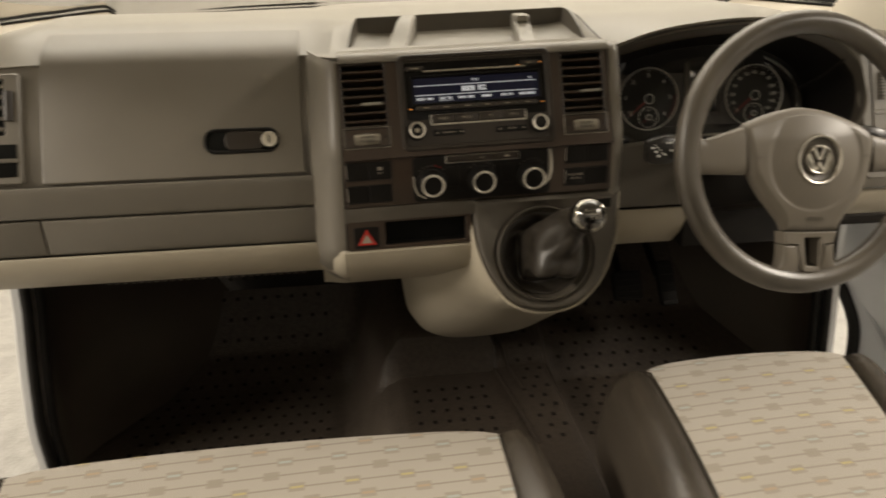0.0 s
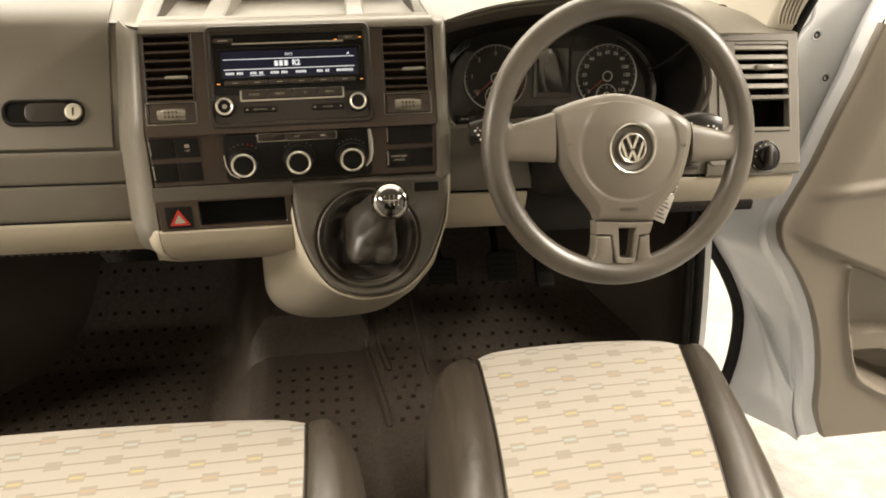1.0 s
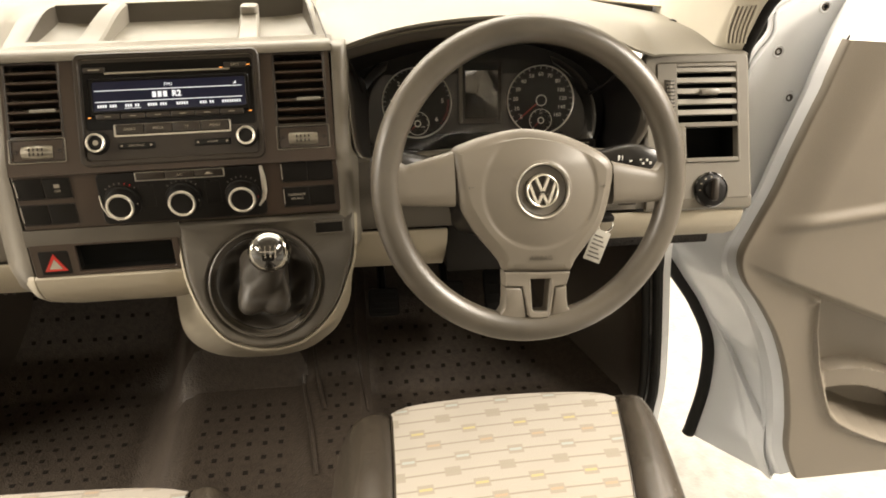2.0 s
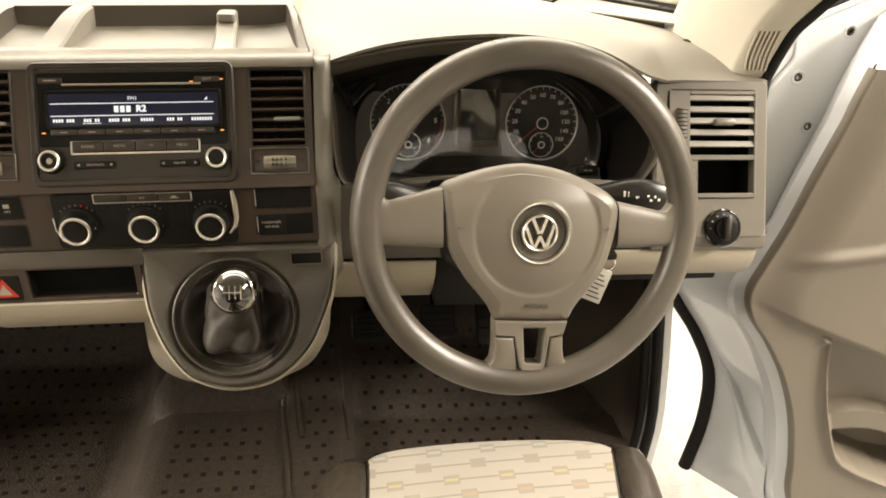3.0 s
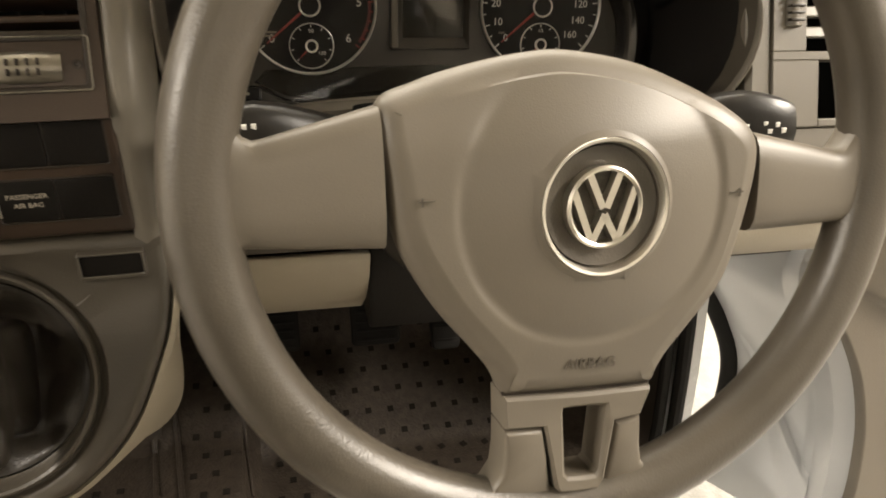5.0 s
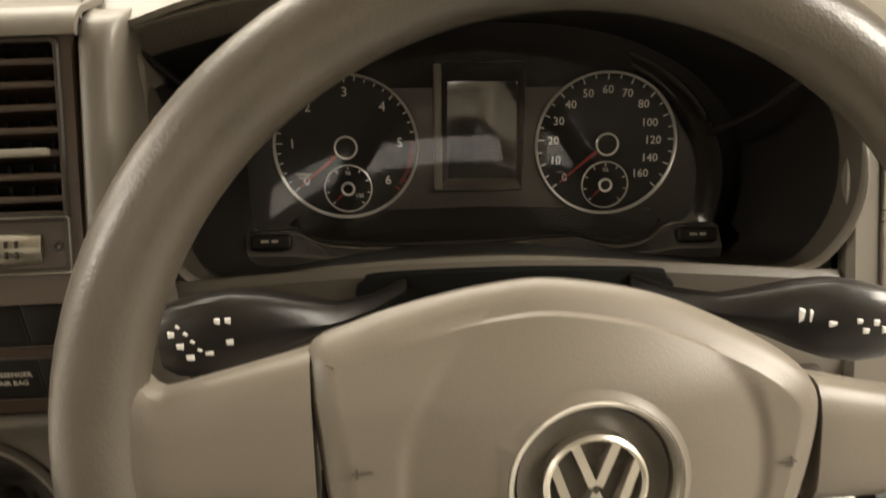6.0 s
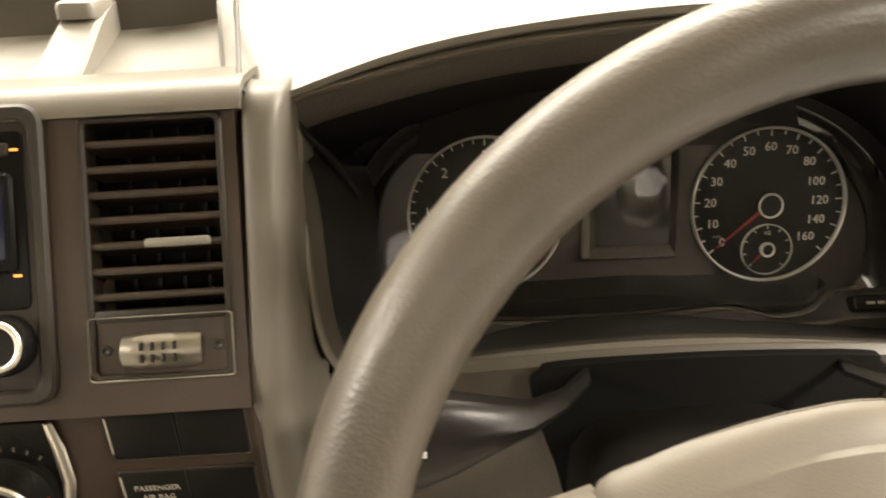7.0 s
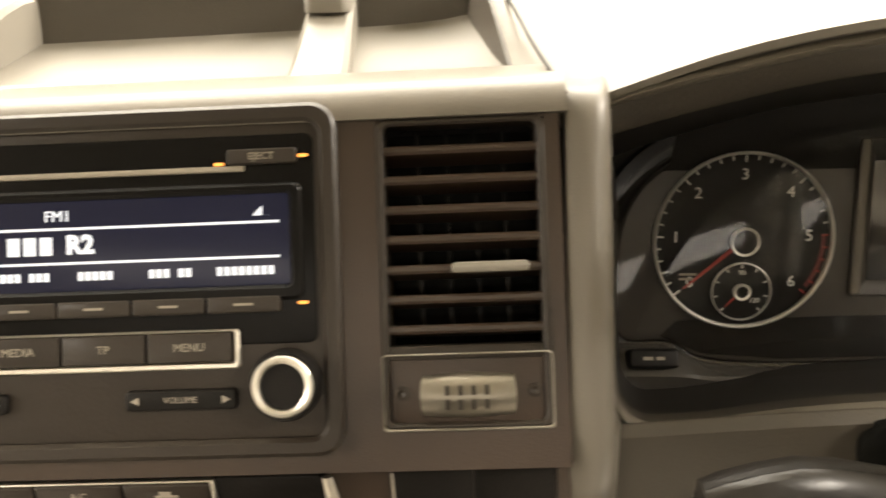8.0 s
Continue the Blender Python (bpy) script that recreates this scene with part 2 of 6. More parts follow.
def plate(pts, z0, z1, bevel=0.001, bm=None, back=True):
    """A flat piece of outline pts from z0 to z1, its front edge rounded."""
    b = min(bevel, abs(z1 - z0) * 0.9)
    loops = [[(x, y, z0) for x, y in pts]]
    for k in range(4):
        a = math.pi / 2 * k / 3
        q = scaled(pts, b * (1 - math.cos(a)))
        loops.append([(x, y, z1 - b + b * math.sin(a)) for x, y in q])
    return loft(loops, back, True, True, bm)


def ring_plate(outer, inner, z0, z1, bevel=0.001, bm=None, zi=None):
    """A flat frame between two outlines of equal count."""
    b = bevel
    zi = z1 if zi is None else zi
    loops = [[(x, y, z0) for x, y in outer], [(x, y, z1 - b) for x, y in outer]]
    loops.append([(x, y, z1) for x, y in scaled(outer, b)])
    loops.append([(x, y, zi) for x, y in scaled(inner, -b)])
    loops.append([(x, y, zi - b) for x, y in inner])
    loops.append([(x, y, z0) for x, y in inner])
    return loft(loops, False, False, True, bm)


def box(x0, x1, y0, y1, z0, z1, bevel=0.002, bm=None, seg=2):
    t = bmesh.new()
    bmesh.ops.create_cube(t, size=1)
    for v in t.verts:
        v.co = Vector(((x0 + x1) / 2 + v.co.x * (x1 - x0), (y0 + y1) / 2 + v.co.y * (y1 - y0), (z0 + z1) / 2 + v.co.z * (z1 - z0)))
    if bevel:
        bmesh.ops.bevel(t, geom=t.edges[:], offset=bevel, segments=seg, affect="EDGES", profile=0.5)
    if bm is None:
        return t
    join(bm, t)
    return bm


def join(bm, other, m=None):
    me = bpy.data.meshes.new("tmp")
    other.to_mesh(me)
    other.free()
    if m is not None:
        me.transform(m)
    bm.from_mesh(me)
    bpy.data.meshes.remove(me)
    return bm


def lathe(profile, n=40, bm=None, cx=0.0, cy=0.0):
    """Turns (radius, z) pairs about the z axis."""
    loops = [[(cx + r * math.cos(2 * math.pi * i / n), cy + r * math.sin(2 * math.pi * i / n), z) for i in range(n)] for r, z in profile]
    return loft(loops, False, False, True, bm)


def tube(path, radius, n=12, bm=None, closed=False, flat=1.0):
    """A round bar along a path; radius may be a list."""
    P = [Vector(p) for p in path]
    loops = []
    k = len(P)
    u = None
    for i, p in enumerate(P):
        a, b = (P[i - 1], P[(i + 1) % k]) if closed else (P[max(0, i - 1)], P[min(k - 1, i + 1)])
        d = (b - a).normalized()
        if u is None:
            u = d.cross(Vector((0, 0, 1)))
            if u.length < 0.2:
                u = d.cross(Vector((0, 1, 0)))
        else:
            u = u - d * u.dot(d)
        u.normalize()
        w = u.cross(d)
        r = radius[i] if isinstance(radius, (list, tuple)) else radius
        loops.append([p + u * r * math.cos(2 * math.pi * j / n) + w * r * flat * math.sin(2 * math.pi * j / n) for j in range(n)])
    if closed:
        loops.append(loops[0])
    bm = loft(loops, not closed, not closed, True, bm)
    if closed:
        bmesh.ops.remove_doubles(bm, verts=bm.verts, dist=1e-6)
    return bm


def profile_bar(pts, x0, x1, thick, bevel=0.0015, x_steps=2, shape=None):
    """A panel whose outer face follows the (y, z) polyline from x0 to x1, thick inwards (towards +y)."""
    q = []
    for i, (y, z) in enumerate(pts):
        a, b = pts[max(0, i - 1)], pts[min(len(pts) - 1, i + 1)]
        d = Vector((b[0] - a[0], b[1] - a[1])).normalized()
        q.append((y - d.y * thick, z + d.x * thick))
    ring = list(pts) + q[::-1]
    loops = []
    for i in range(x_steps):
        x = x0 + (x1 - x0) * i / (x_steps - 1)
        loops.append([(x, y, z) if shape is None else shape(x, y, z) for y, z in ring])
    bm = loft(loops)
    bmesh.ops.recalc_face_normals(bm, faces=bm.faces)
    if bevel:
        es = [e for e in bm.edges if len(e.link_faces) == 2 and e.calc_face_angle() > radians(50)]
        bmesh.ops.bevel(bm, geom=es, offset=bevel, segments=3, affect="EDGES", profile=0.5)
    return bm


def sheet(fn, nu, nv, bm=None):
    """An open skin of fn(u, v), u and v from 0 to 1."""
    bm = bm or bmesh.new()
    rows = [[bm.verts.new(fn(i / nu, j / nv)) for i in range(nu + 1)] for j in range(nv + 1)]
    for a, b in zip(rows, rows[1:]):
        for i in range(nu):
            bm.faces.new((a[i], a[i + 1], b[i + 1], b[i]))
    return bm


def thicken(bm, d, toward=(0, -1, 0.6)):
    """Gives an open skin a back, abs(d) behind the side that faces the viewer."""
    bmesh.ops.recalc_face_normals(bm, faces=bm.faces)
    bm.normal_update()
    if sum((f.normal.dot(Vector(toward)) * f.calc_area() for f in bm.faces)) < 0:
        bmesh.ops.reverse_faces(bm, faces=bm.faces[:])
        bm.normal_update()
    fs, vs = bm.faces[:], bm.verts[:]
    rim = [e for e in bm.edges if len(e.link_faces) == 1]
    back = {v: bm.verts.new(v.co - v.normal * abs(d)) for v in vs}
    for f in fs:
        bm.faces.new([back[v] for v in reversed(f.verts)])
    for e in rim:
        a, b = e.verts
        bm.faces.new((b, a, back[a], back[b]))
    return bm


def smooth(x):
    x = max(0.0, min(1.0, x))
    return x * x * (3 - 2 * x)


def curve_at(pts, x):
    """Smooth interpolation through (x, value) pairs."""
    if x <= pts[0][0]:
        return pts[0][1]
    for (a, va), (b, vb) in zip(pts, pts[1:]):
        if x <= b:
            return va + (vb - va) * (x - a) / (b - a)
    return pts[-1][1]


def spline(pts, n=8, closed=False):
    """Catmull-Rom through 2D or 3D points."""
    P = [Vector(p) for p in pts]
    k = len(P)
    out = []
    for i in range(k if closed else k - 1):
        g = lambda j: P[j % k] if closed else P[max(0, min(k - 1, j))]
        a, b, c, d = g(i - 1), g(i), g(i + 1), g(i + 2)
        for s in range(n):
            t = s / n
            out.append(0.5 * ((2 * b) + (c - a) * t + (2 * a - 5 * b + 4 * c - d) * t * t + (3 * b - a - 3 * c + d) * t ** 3))
    if not closed:
        out.append(P[-1])
    return [tuple(p) for p in out]


def writing(text, size, x, y, z, mat, parent, name="print", align="CENTER", turn=0.0, bold=0.0):
    """Flat letters of the built-in font, lying in the parent's local xy plane."""
    c = bpy.data.curves.new("letters", "FONT")
    c.body, c.size, c.align_x, c.align_y, c.extrude, c.offset = text, size, align, "CENTER", 0.0002, bold
    c.resolution_u = 2
    tmp = bpy.data.objects.new("letters", c)
    scene.collection.objects.link(tmp)
    me = bpy.data.meshes.new_from_object(tmp.evaluated_get(bpy.context.evaluated_depsgraph_get()))
    bpy.data.objects.remove(tmp)
    me.materials.clear()
    me.materials.append(M[mat])
    return part(name, me, mat, parent, at=pose(x, y, z, 0, 0, turn))


def bars(spans, y0, y1, z, bm=None):
    """Thin flat marks at the given x spans."""
    bm = bm or bmesh.new()
    for a, b in spans:
        box(a, b, y0, y1, z, z + 0.0004, 0, bm)
    return bm


LEAN = radians(1.5)


def face_frame(x, y, z, slope, roll=0.0):
    """Local axes of a face that leans back by slope: x right, y up the face, z out of it."""
    return Matrix.Translation((x, y, z)) @ Matrix.Rotation(roll, 4, "Y") @ Matrix.Rotation(radians(90 - slope), 4, "X")


UPPER = face_frame(0, 1.016, 0.964, 24, -LEAN)
LOWER = face_frame(0, 1.013, 0.900, 0, -LEAN)

# ---- the hall ----
GROUND = -0.40
solo("ground", box(-9, 9, -8, 4.4, GROUND - 0.1, GROUND, 0), "ground", "pale painted hall floor with a dull shine", "floor", "structure")
solo("ceiling", box(-9, 9, -8, 4.4, 3.6, 3.7, 0), "wall", "plain white hall ceiling", "ceiling", "structure")
for nm, b in (("wall_north", (-9, 9, 4.3, 4.4)), ("wall_south", (-9, 9, -8.1, -8)), ("wall_east", (9, 9.1, -8, 4.4)), ("wall_west", (-9.1, -9, -8, 4.4))):
    solo(nm, box(*b, GROUND, 3.6, 0), "wall", "plain white hall wall", "wall", "structure")

# ---- the van's shell ----
van = thing("white_van", "white van shell with its front doors open on the hall floor", "van")


def jamb_x(z):
    return curve_at([(-0.12, 0.85), (0.0, 0.875), (0.16, 0.893), (0.3, 0.899), (0.44, 0.884), (0.6, 0.862), (0.8, 0.853), (1.06, 0.845)], z)


def make_jamb(s):
    """The hinge pillar beside the footwell: black lining, a rubber seal and the painted flange."""
    zs = [-0.12 + 1.2 * i / 24 for i in range(25)]
    bm = bmesh.new()
    loft([[(s * (jamb_x(z) - 0.014), 1.285, z), (s * jamb_x(z), 1.285, z), (s * (jamb_x(z) + 0.012), 1.31, z), (s * (jamb_x(z) + 0.014), 1.5, z), (s * (jamb_x(z) - 0.014), 1.5, z)] for z in zs], bm=bm)
    part("hinge_pillar", bm, "paint", van, "white painted pillar flange")
    for d, r in ((-0.024, 0.011), (-0.045, 0.009)):
        part("door_seal", tube([(s * (jamb_x(z) + d), 1.29 + (0.01 if d < -0.03 else 0), z) for z in zs], r, 10), "rubber", van, "black rubber seal")
    bulge = lambda u, v: max(0, (u - 0.12) / 0.66) ** 1.15 * 0.25 * (0.30 + 0.70 * smooth((0.80 - v) * 2.0))
    bm = sheet(lambda u, v: (s * (jamb_x(-0.1 + 1.0 * v) - 0.05 - bulge(u, v)), 1.30 + 0.50 * u, -0.1 + 1.0 * v), 24, 24)
    part("kick_panel", thicken(bm, 0.01), "kick", van, "dark moulded footwell side lining")


make_jamb(1)
make_jamb(-1)

# A pillars, roof and windscreen
WS_LOW = lambda x: (1.80 - 0.33 * (abs(x) / 0.83) ** 2.2, 1.085)
WS_HIGH = lambda x: (0.98 - 0.12 * (abs(x) / 0.72) ** 2.2, 1.62)


def on_screen(u, v):
    x = -1 + 2 * u
    (yl, zl), (yh, zh) = WS_LOW(0.86 * x), WS_HIGH(0.74 * x)
    return (x * (0.86 + (0.74 - 0.86) * v), yl + (yh - yl) * v, zl + (zh - zl) * v + 0.03 * math.sin(math.pi * v))


screen_glass = part("windscreen", sheet(on_screen, 24, 12), "glass", van, "clear curved windscreen")
screen_glass.visible_shadow = False
part("screen_band", thicken(sheet(lambda u, v: tuple(Vector(on_screen(u, 0.014 * v)) + Vector((0, -0.004, -0.004))), 24, 2), 0.002), "rubber", van, "black edge strip of the windscreen")
for s in (-1, 1):
    def corner(u, v, s=s):
        q = 0.5 + s * (0.375 + 0.119 * u)
        return tuple(Vector(on_screen(q, v * (0.050 - 0.020 * u) * smooth(u / 0.16 + 0.12))) + Vector((-0.020 * s * (1 - v), -0.008 - 0.055 * (1 - v), -0.006 + 0.009 * (1 - v))))
    part("screen_corner", thicken(sheet(corner, 16, 6), 0.003), "cream", van, "pale trim in the corner of the windscreen")
    part("corner_seal", tube([Vector(corner(k / 16, 1.0)) + Vector((0, 0.002, 0.002)) for k in range(17)], 0.0030, 8), "rubber", van, "thin black glazing seal")
wiper = part("wiper_arm", tube([Vector(on_screen(0.900, 0.030)) + Vector((0, 0.012, 0.012)), Vector(on_screen(0.902, 0.10)) + Vector((0, 0.015, 0.015)), Vector(on_screen(0.905, 0.30)) + Vector((0, 0.014, 0.014))], 0.0028, 8), "rubber", van, "thin black wiper arm")
part("wiper_pivot", tube([Vector(on_screen(0.928, 0.075)) + Vector((0, 0.02, 0.01)), Vector(on_screen(0.935, 0.12)) + Vector((0, 0.03, 0.02)), Vector(on_screen(0.945, 0.085)) + Vector((0, 0.02, 0.012))], 0.006, 10), "satin", wiper, "bright wiper pivot")
part("screen_ledge", thicken(sheet(lambda u, v: (-0.85 + 1.70 * u, WS_LOW(-0.85 + 1.70 * u)[0] + 0.004, 1.02 + 0.075 * v), 30, 3), 0.004), "dash_grey", van, "grey ledge under the windscreen")


PILLAR_REAR = spline([(0.846, 1.140, 1.03), (0.842, 1.135, 1.058), (0.841, 1.113, 1.102), (0.838, 1.086, 1.138), (0.829, 1.030, 1.177), (0.815, 0.94, 1.24), (0.79, 0.76, 1.40), (0.755, 0.52, 1.61)], 8)


def pillar(s):
    """Windscreen pillar: cream trim with five grooves near the dash, a black door seal and the painted post outside."""
    n = len(PILLAR_REAR)

    def fn(u, v):
        a = Vector(PILLAR_REAR[round(v * (n - 1))])
        b = Vector((0.836, 1.475, 1.06)).lerp(Vector((0.70, 0.88, 1.60)), v)
        w = u * u
        p = a.lerp(b, w)
        p.x -= 0.038 * math.sqrt(1 - (1 - min(1, w / 0.075)) ** 2) * (1 - w ** 3)
        p.x *= s
        return p

    trim = part("pillar_trim", sheet(fn, 60, n - 1), "headliner", van, "cream windscreen pillar trim with a small grille")
    # a small grille: six raised ribs, the grooves between coloured dark as painted shade
    low = [Vector((0.8140, 1.1330, 1.0740)), Vector((0.8400, 1.1255, 1.0745))]
    mid = [Vector((0.8085, 1.1250, 1.0960)), Vector((0.8345, 1.1120, 1.1020))]
    top = [Vector((0.8025, 1.1020, 1.1330)), Vector((0.8285, 1.0880, 1.1365))]
    for i in range(11):
        k = i / 10
        path = spline([low[0].lerp(low[1], k), mid[0].lerp(mid[1], k), top[0].lerp(top[1], k)], 6)
        lift = 0.0012 if i % 2 == 0 else 0.0002
        part("grille_rib" if i % 2 == 0 else "grille_groove", tube([(s * (p[0] - lift * 0.6), p[1] - lift, p[2] + 0.3 * lift) for p in path], 0.0016 if i % 2 == 0 else 0.0011, 8), "headliner" if i % 2 == 0 else "trim", trim, "thin cream grille rib" if i % 2 == 0 else "grille groove in darker beige to imitate its shade")
    part("door_seal", tube([(s * (x + 0.009), y + 0.004, z) for x, y, z in PILLAR_REAR], 0.0095, 12), "rubber", van, "black rubber door seal")

    def out(u, v):
        a = Vector(PILLAR_REAR[round(v * (n - 1))])
        b = Vector((0.836, 1.475, 1.06)).lerp(Vector((0.70, 0.88, 1.60)), v)
        p = a.lerp(b, 0.08 + 0.92 * u) + Vector((0.035, 0.02, 0.0))
        p.x *= s
        return p

    part("pillar", thicken(sheet(out, 6, n - 1), 0.02), "paint", van, "white painted windscreen pillar")


pillar(1)
pillar(-1)
# unseen roof: pale to bounce light, cut short to let rear light pass
part("roof", box(-0.80, 0.80, -0.52, 0.92, 1.60, 1.66, 0.02), "headliner", van, "unseen cream roof lining, made pale to bounce light onto the dash")
for s in (-1, 1):
    part("rear_side", box(s * 0.86 - 0.02, s * 0.86 + 0.02, -0.52, -0.35, -0.1, 0.95, 0.01), "paint", van, "white side panel")
    part("door_pillar", box(s * 0.83 - 0.03, s * 0.83 + 0.03, -0.35, -0.25, -0.1, 1.62, 0.01), "headliner", van, "cream door pillar trim")
    part("sill", box(s * 0.84 - 0.03, s * 0.84 + 0.03, -0.35, 1.30, -0.14, 0.06, 0.01), "paint", van, "white painted sill")
# unseen back wall and window, added to shape the rear light
back = part("unseen_cab_back", box(-0.84, 0.84, -0.47, -0.43, -0.1, 1.08, 0.005), "carpet", van, "added, unseen dark back wall with a wide window that lets rear light in")
for b in ((-0.84, 0.84, 1.52, 1.62), (-0.84, -0.70, 1.08, 1.52), (0.70, 0.84, 1.08, 1.52)):
    part("window_edge", box(b[0], b[1], -0.47, -0.43, b[2], b[3], 0.004), "headliner", back, "cream edge of the added rear window")
part("bonnet", thicken(sheet(lambda u, v: (-0.88 + 1.76 * u, WS_LOW(-0.86 + 1.72 * u)[0] + 0.02 + 0.75 * v, 1.075 - 0.22 * v * v - 0.02 * v), 24, 8), 0.004, (0, 0, 1)), "paint", van, "white painted bonnet")
part("front_bulkhead", box(-0.9, 0.9, 1.83, 1.86, -0.15, 1.06, 0.005), "carpet", van, "black lined bulkhead")
# added closing panel: blocks light so the footwells stay dark
part("dash_light_block", box(-0.86, 0.86, 1.16, 1.83, 0.715, 0.735, 0.004), "carpet", van, "added black panel under the dash that keeps light out of the footwells")

# ---- cab floor ----
def soft_at(pts, x):
    for (a, va), (b, vb) in zip(pts, pts[1:]):
        if x <= b:
            return va + (vb - va) * smooth((x - a) / (b - a))
    return pts[-1][1]


def floor_z(x, y):
    z = soft_at([(-0.9, 0.16), (-0.246, 0.16), (-0.232, 0.170), (-0.130, 0.274), (-0.112, 0.285), (0.095, 0.285), (0.135, 0.300), (0.225, 0.302), (0.265, 0.245), (0.9, 0.235)], x)
    mid = smooth((x + 0.19) / 0.085) * smooth((0.125 - x) / 0.030)
    right = smooth((x - 0.22) / 0.05)
    left = smooth((-0.13 - x) / 0.10)
    z += right * (0.45 * max(0, y - 1.40) + 0.55 * max(0, y - 1.58))
    z += left * (0.55 * max(0, y - 1.58) + 0.75 * max(0, y - 1.68))
    z += mid * (0.100 * smooth((y - 1.400) / 0.030) + 0.30 * max(0, y - 1.44))
    z += (1 - right) * (1 - left) * (1 - mid) * 0.5 * max(0, y - 1.40)
    return z


XS = [-0.88 + 0.0125 * i for i in range(138)]
YS = [0.2 + 0.05 * i for i in range(20)] + [1.2 + 0.0125 * i for i in range(48)]
bm = bmesh.new()
rows = [[bm.verts.new((x, y, floor_z(x, y))) for x in XS] for y in YS]
for a, b in zip(rows, rows[1:]):
    for i in range(len(XS) - 1):
        bm.faces.new((a[i], a[i + 1], b[i + 1], b[i]))
floor = solo("floor", thicken(bm, 0.012, (0, 0, 1)), "mat", "dark worn rubber cab floor with small square dimples", "floor", "structure")


for pts in ([(0.142, 1.10), (0.128, 1.25), (0.110, 1.41)], [(0.157, 1.29), (0.143, 1.40), (0.130, 1.52)], [(0.246, 1.31), (0.236, 1.42), (0.226, 1.56)]):
    part("mat_bead", tube([(p[0], p[1], floor_z(p[0], p[1]) + 0.001) for p in spline([(x, y, 0) for x, y in pts], 8)], 0.0042, 8), "mat", floor, "raised bead of the rubber mat")

# ---- the dashboard ----
dash = thing("dashboard", "grey and cream plastic dashboard with a dark central console", "dashboard")

HOOD = spline([(0.205, 1.080), (0.222, 1.085), (0.287, 1.106), (0.355, 1.118), (0.45, 1.125), (0.533, 1.119), (0.595, 1.102), (0.645, 1.078), (0.69, 1.063)], 6)


def front_y(x):
    return curve_at([(-0.9, 1.140), (-0.69, 1.146), (-0.265, 1.148), (-0.225, 1.088), (-0.2, 1.085), (0.205, 1.085), (0.222, 1.088), (0.66, 1.088), (0.70, 1.112), (0.86, 1.120)], x)


def front_z(x):
    if x < 0.205:
        return curve_at([(-0.9, 1.062), (-0.69, 1.072), (-0.265, 1.076), (-0.225, 1.080), (0.205, 1.080)], x)
    return curve_at(HOOD + [(0.86, 1.060)], x)


def top_z(x, y, d):
    """Height of the dash's upper skin, d behind its front edge."""
    crown = 1.118 if x < 0.2 else curve_at([(0.2, 1.120), (0.45, 1.134), (0.62, 1.112), (0.7, 1.095), (0.86, 1.068)], x)
    if x < -0.7:
        crown = 1.118 - 0.25 * (-0.7 - x)
    zf = front_z(x)
    if -0.26 < x < 0.205:
        crown = 1.128 + 0.03 * x
        z = zf + (crown - zf) * smooth(d / 0.11)
    else:
        z = zf + (crown - zf) * math.sin(math.pi / 2 * min(1, d / 0.12))
    return z - 0.03 * smooth((y - 1.35) / 0.4)


TRAY = (-0.196, 0.188, 0.034, 0.120)


def taper(x, d):
    """The console's top narrows towards the windscreen."""
    hat = abs(x) / 0.19 if abs(x) < 0.19 else max(0.0, 1 - (abs(x) - 0.19) / 0.16)
    return x - math.copysign(0.018, x) * hat * min(1, max(0, (d - 0.034) / 0.086)) * min(1, max(0, (0.4 - d) / 0.2))


XS = sorted(set([-0.845 + 0.02 * i for i in range(85)] + [0.845] + [-0.265, -0.245, -0.225, TRAY[0], TRAY[1], 0.205, 0.213, 0.222, 0.65, 0.69]))
DS = [0, 0.003, 0.008, 0.014, 0.022, 0.034, 0.048, 0.064, 0.080, 0.098, 0.12, 0.15, 0.19, 0.24]
rows = []
bm = bmesh.new()
for k in range(len(DS) + 8):
    row = []
    for x in XS:
        y0, y1 = front_y(x), WS_LOW(x)[0]
        d = DS[k] if k < len(DS) else DS[-1] + (y1 - y0 - DS[-1]) * (k - len(DS) + 1) / 8
        row.append(bm.verts.new((taper(x, d), y0 + d, top_z(x, y0 + d, d))))
    rows.append(row)
for k, (a, b) in enumerate(zip(rows, rows[1:])):
    for i in range(len(XS) - 1):
        xm = (XS[i] + XS[i + 1]) / 2
        if TRAY[0] < xm < TRAY[1] and k < len(DS) - 1 and TRAY[2] <= DS[k] < TRAY[3]:
            continue
        bm.faces.new((a[i], a[i + 1], b[i + 1], b[i]))
part("upper_skin", thicken(bm, -0.004), "dash_top", dash, "pale grained upper dash")

# storage tray in the top of the console: a sunk floor, upright sides in painted shade
TF, TB = 1.119, 1.205


def tray_x(u, y):
    return taper(TRAY[0] + (TRAY[1] - TRAY[0]) * u, y - 1.085)


def tray_rim(x, y):
    return top_z(x, y, y - front_y(x))


tray = part("storage_tray", thicken(sheet(lambda u, v: (tray_x(u, TF + (TB - TF) * v), TF + (TB - TF) * v, 1.0840 + 0.026 * tray_x(u, TF) + 0.020 * v ** 1.3 + 0.004 * (2 * u - 1) ** 8), 24, 12), 0.003, (0, 0, 1)), "dash_top", dash, "shallow open storage tray")
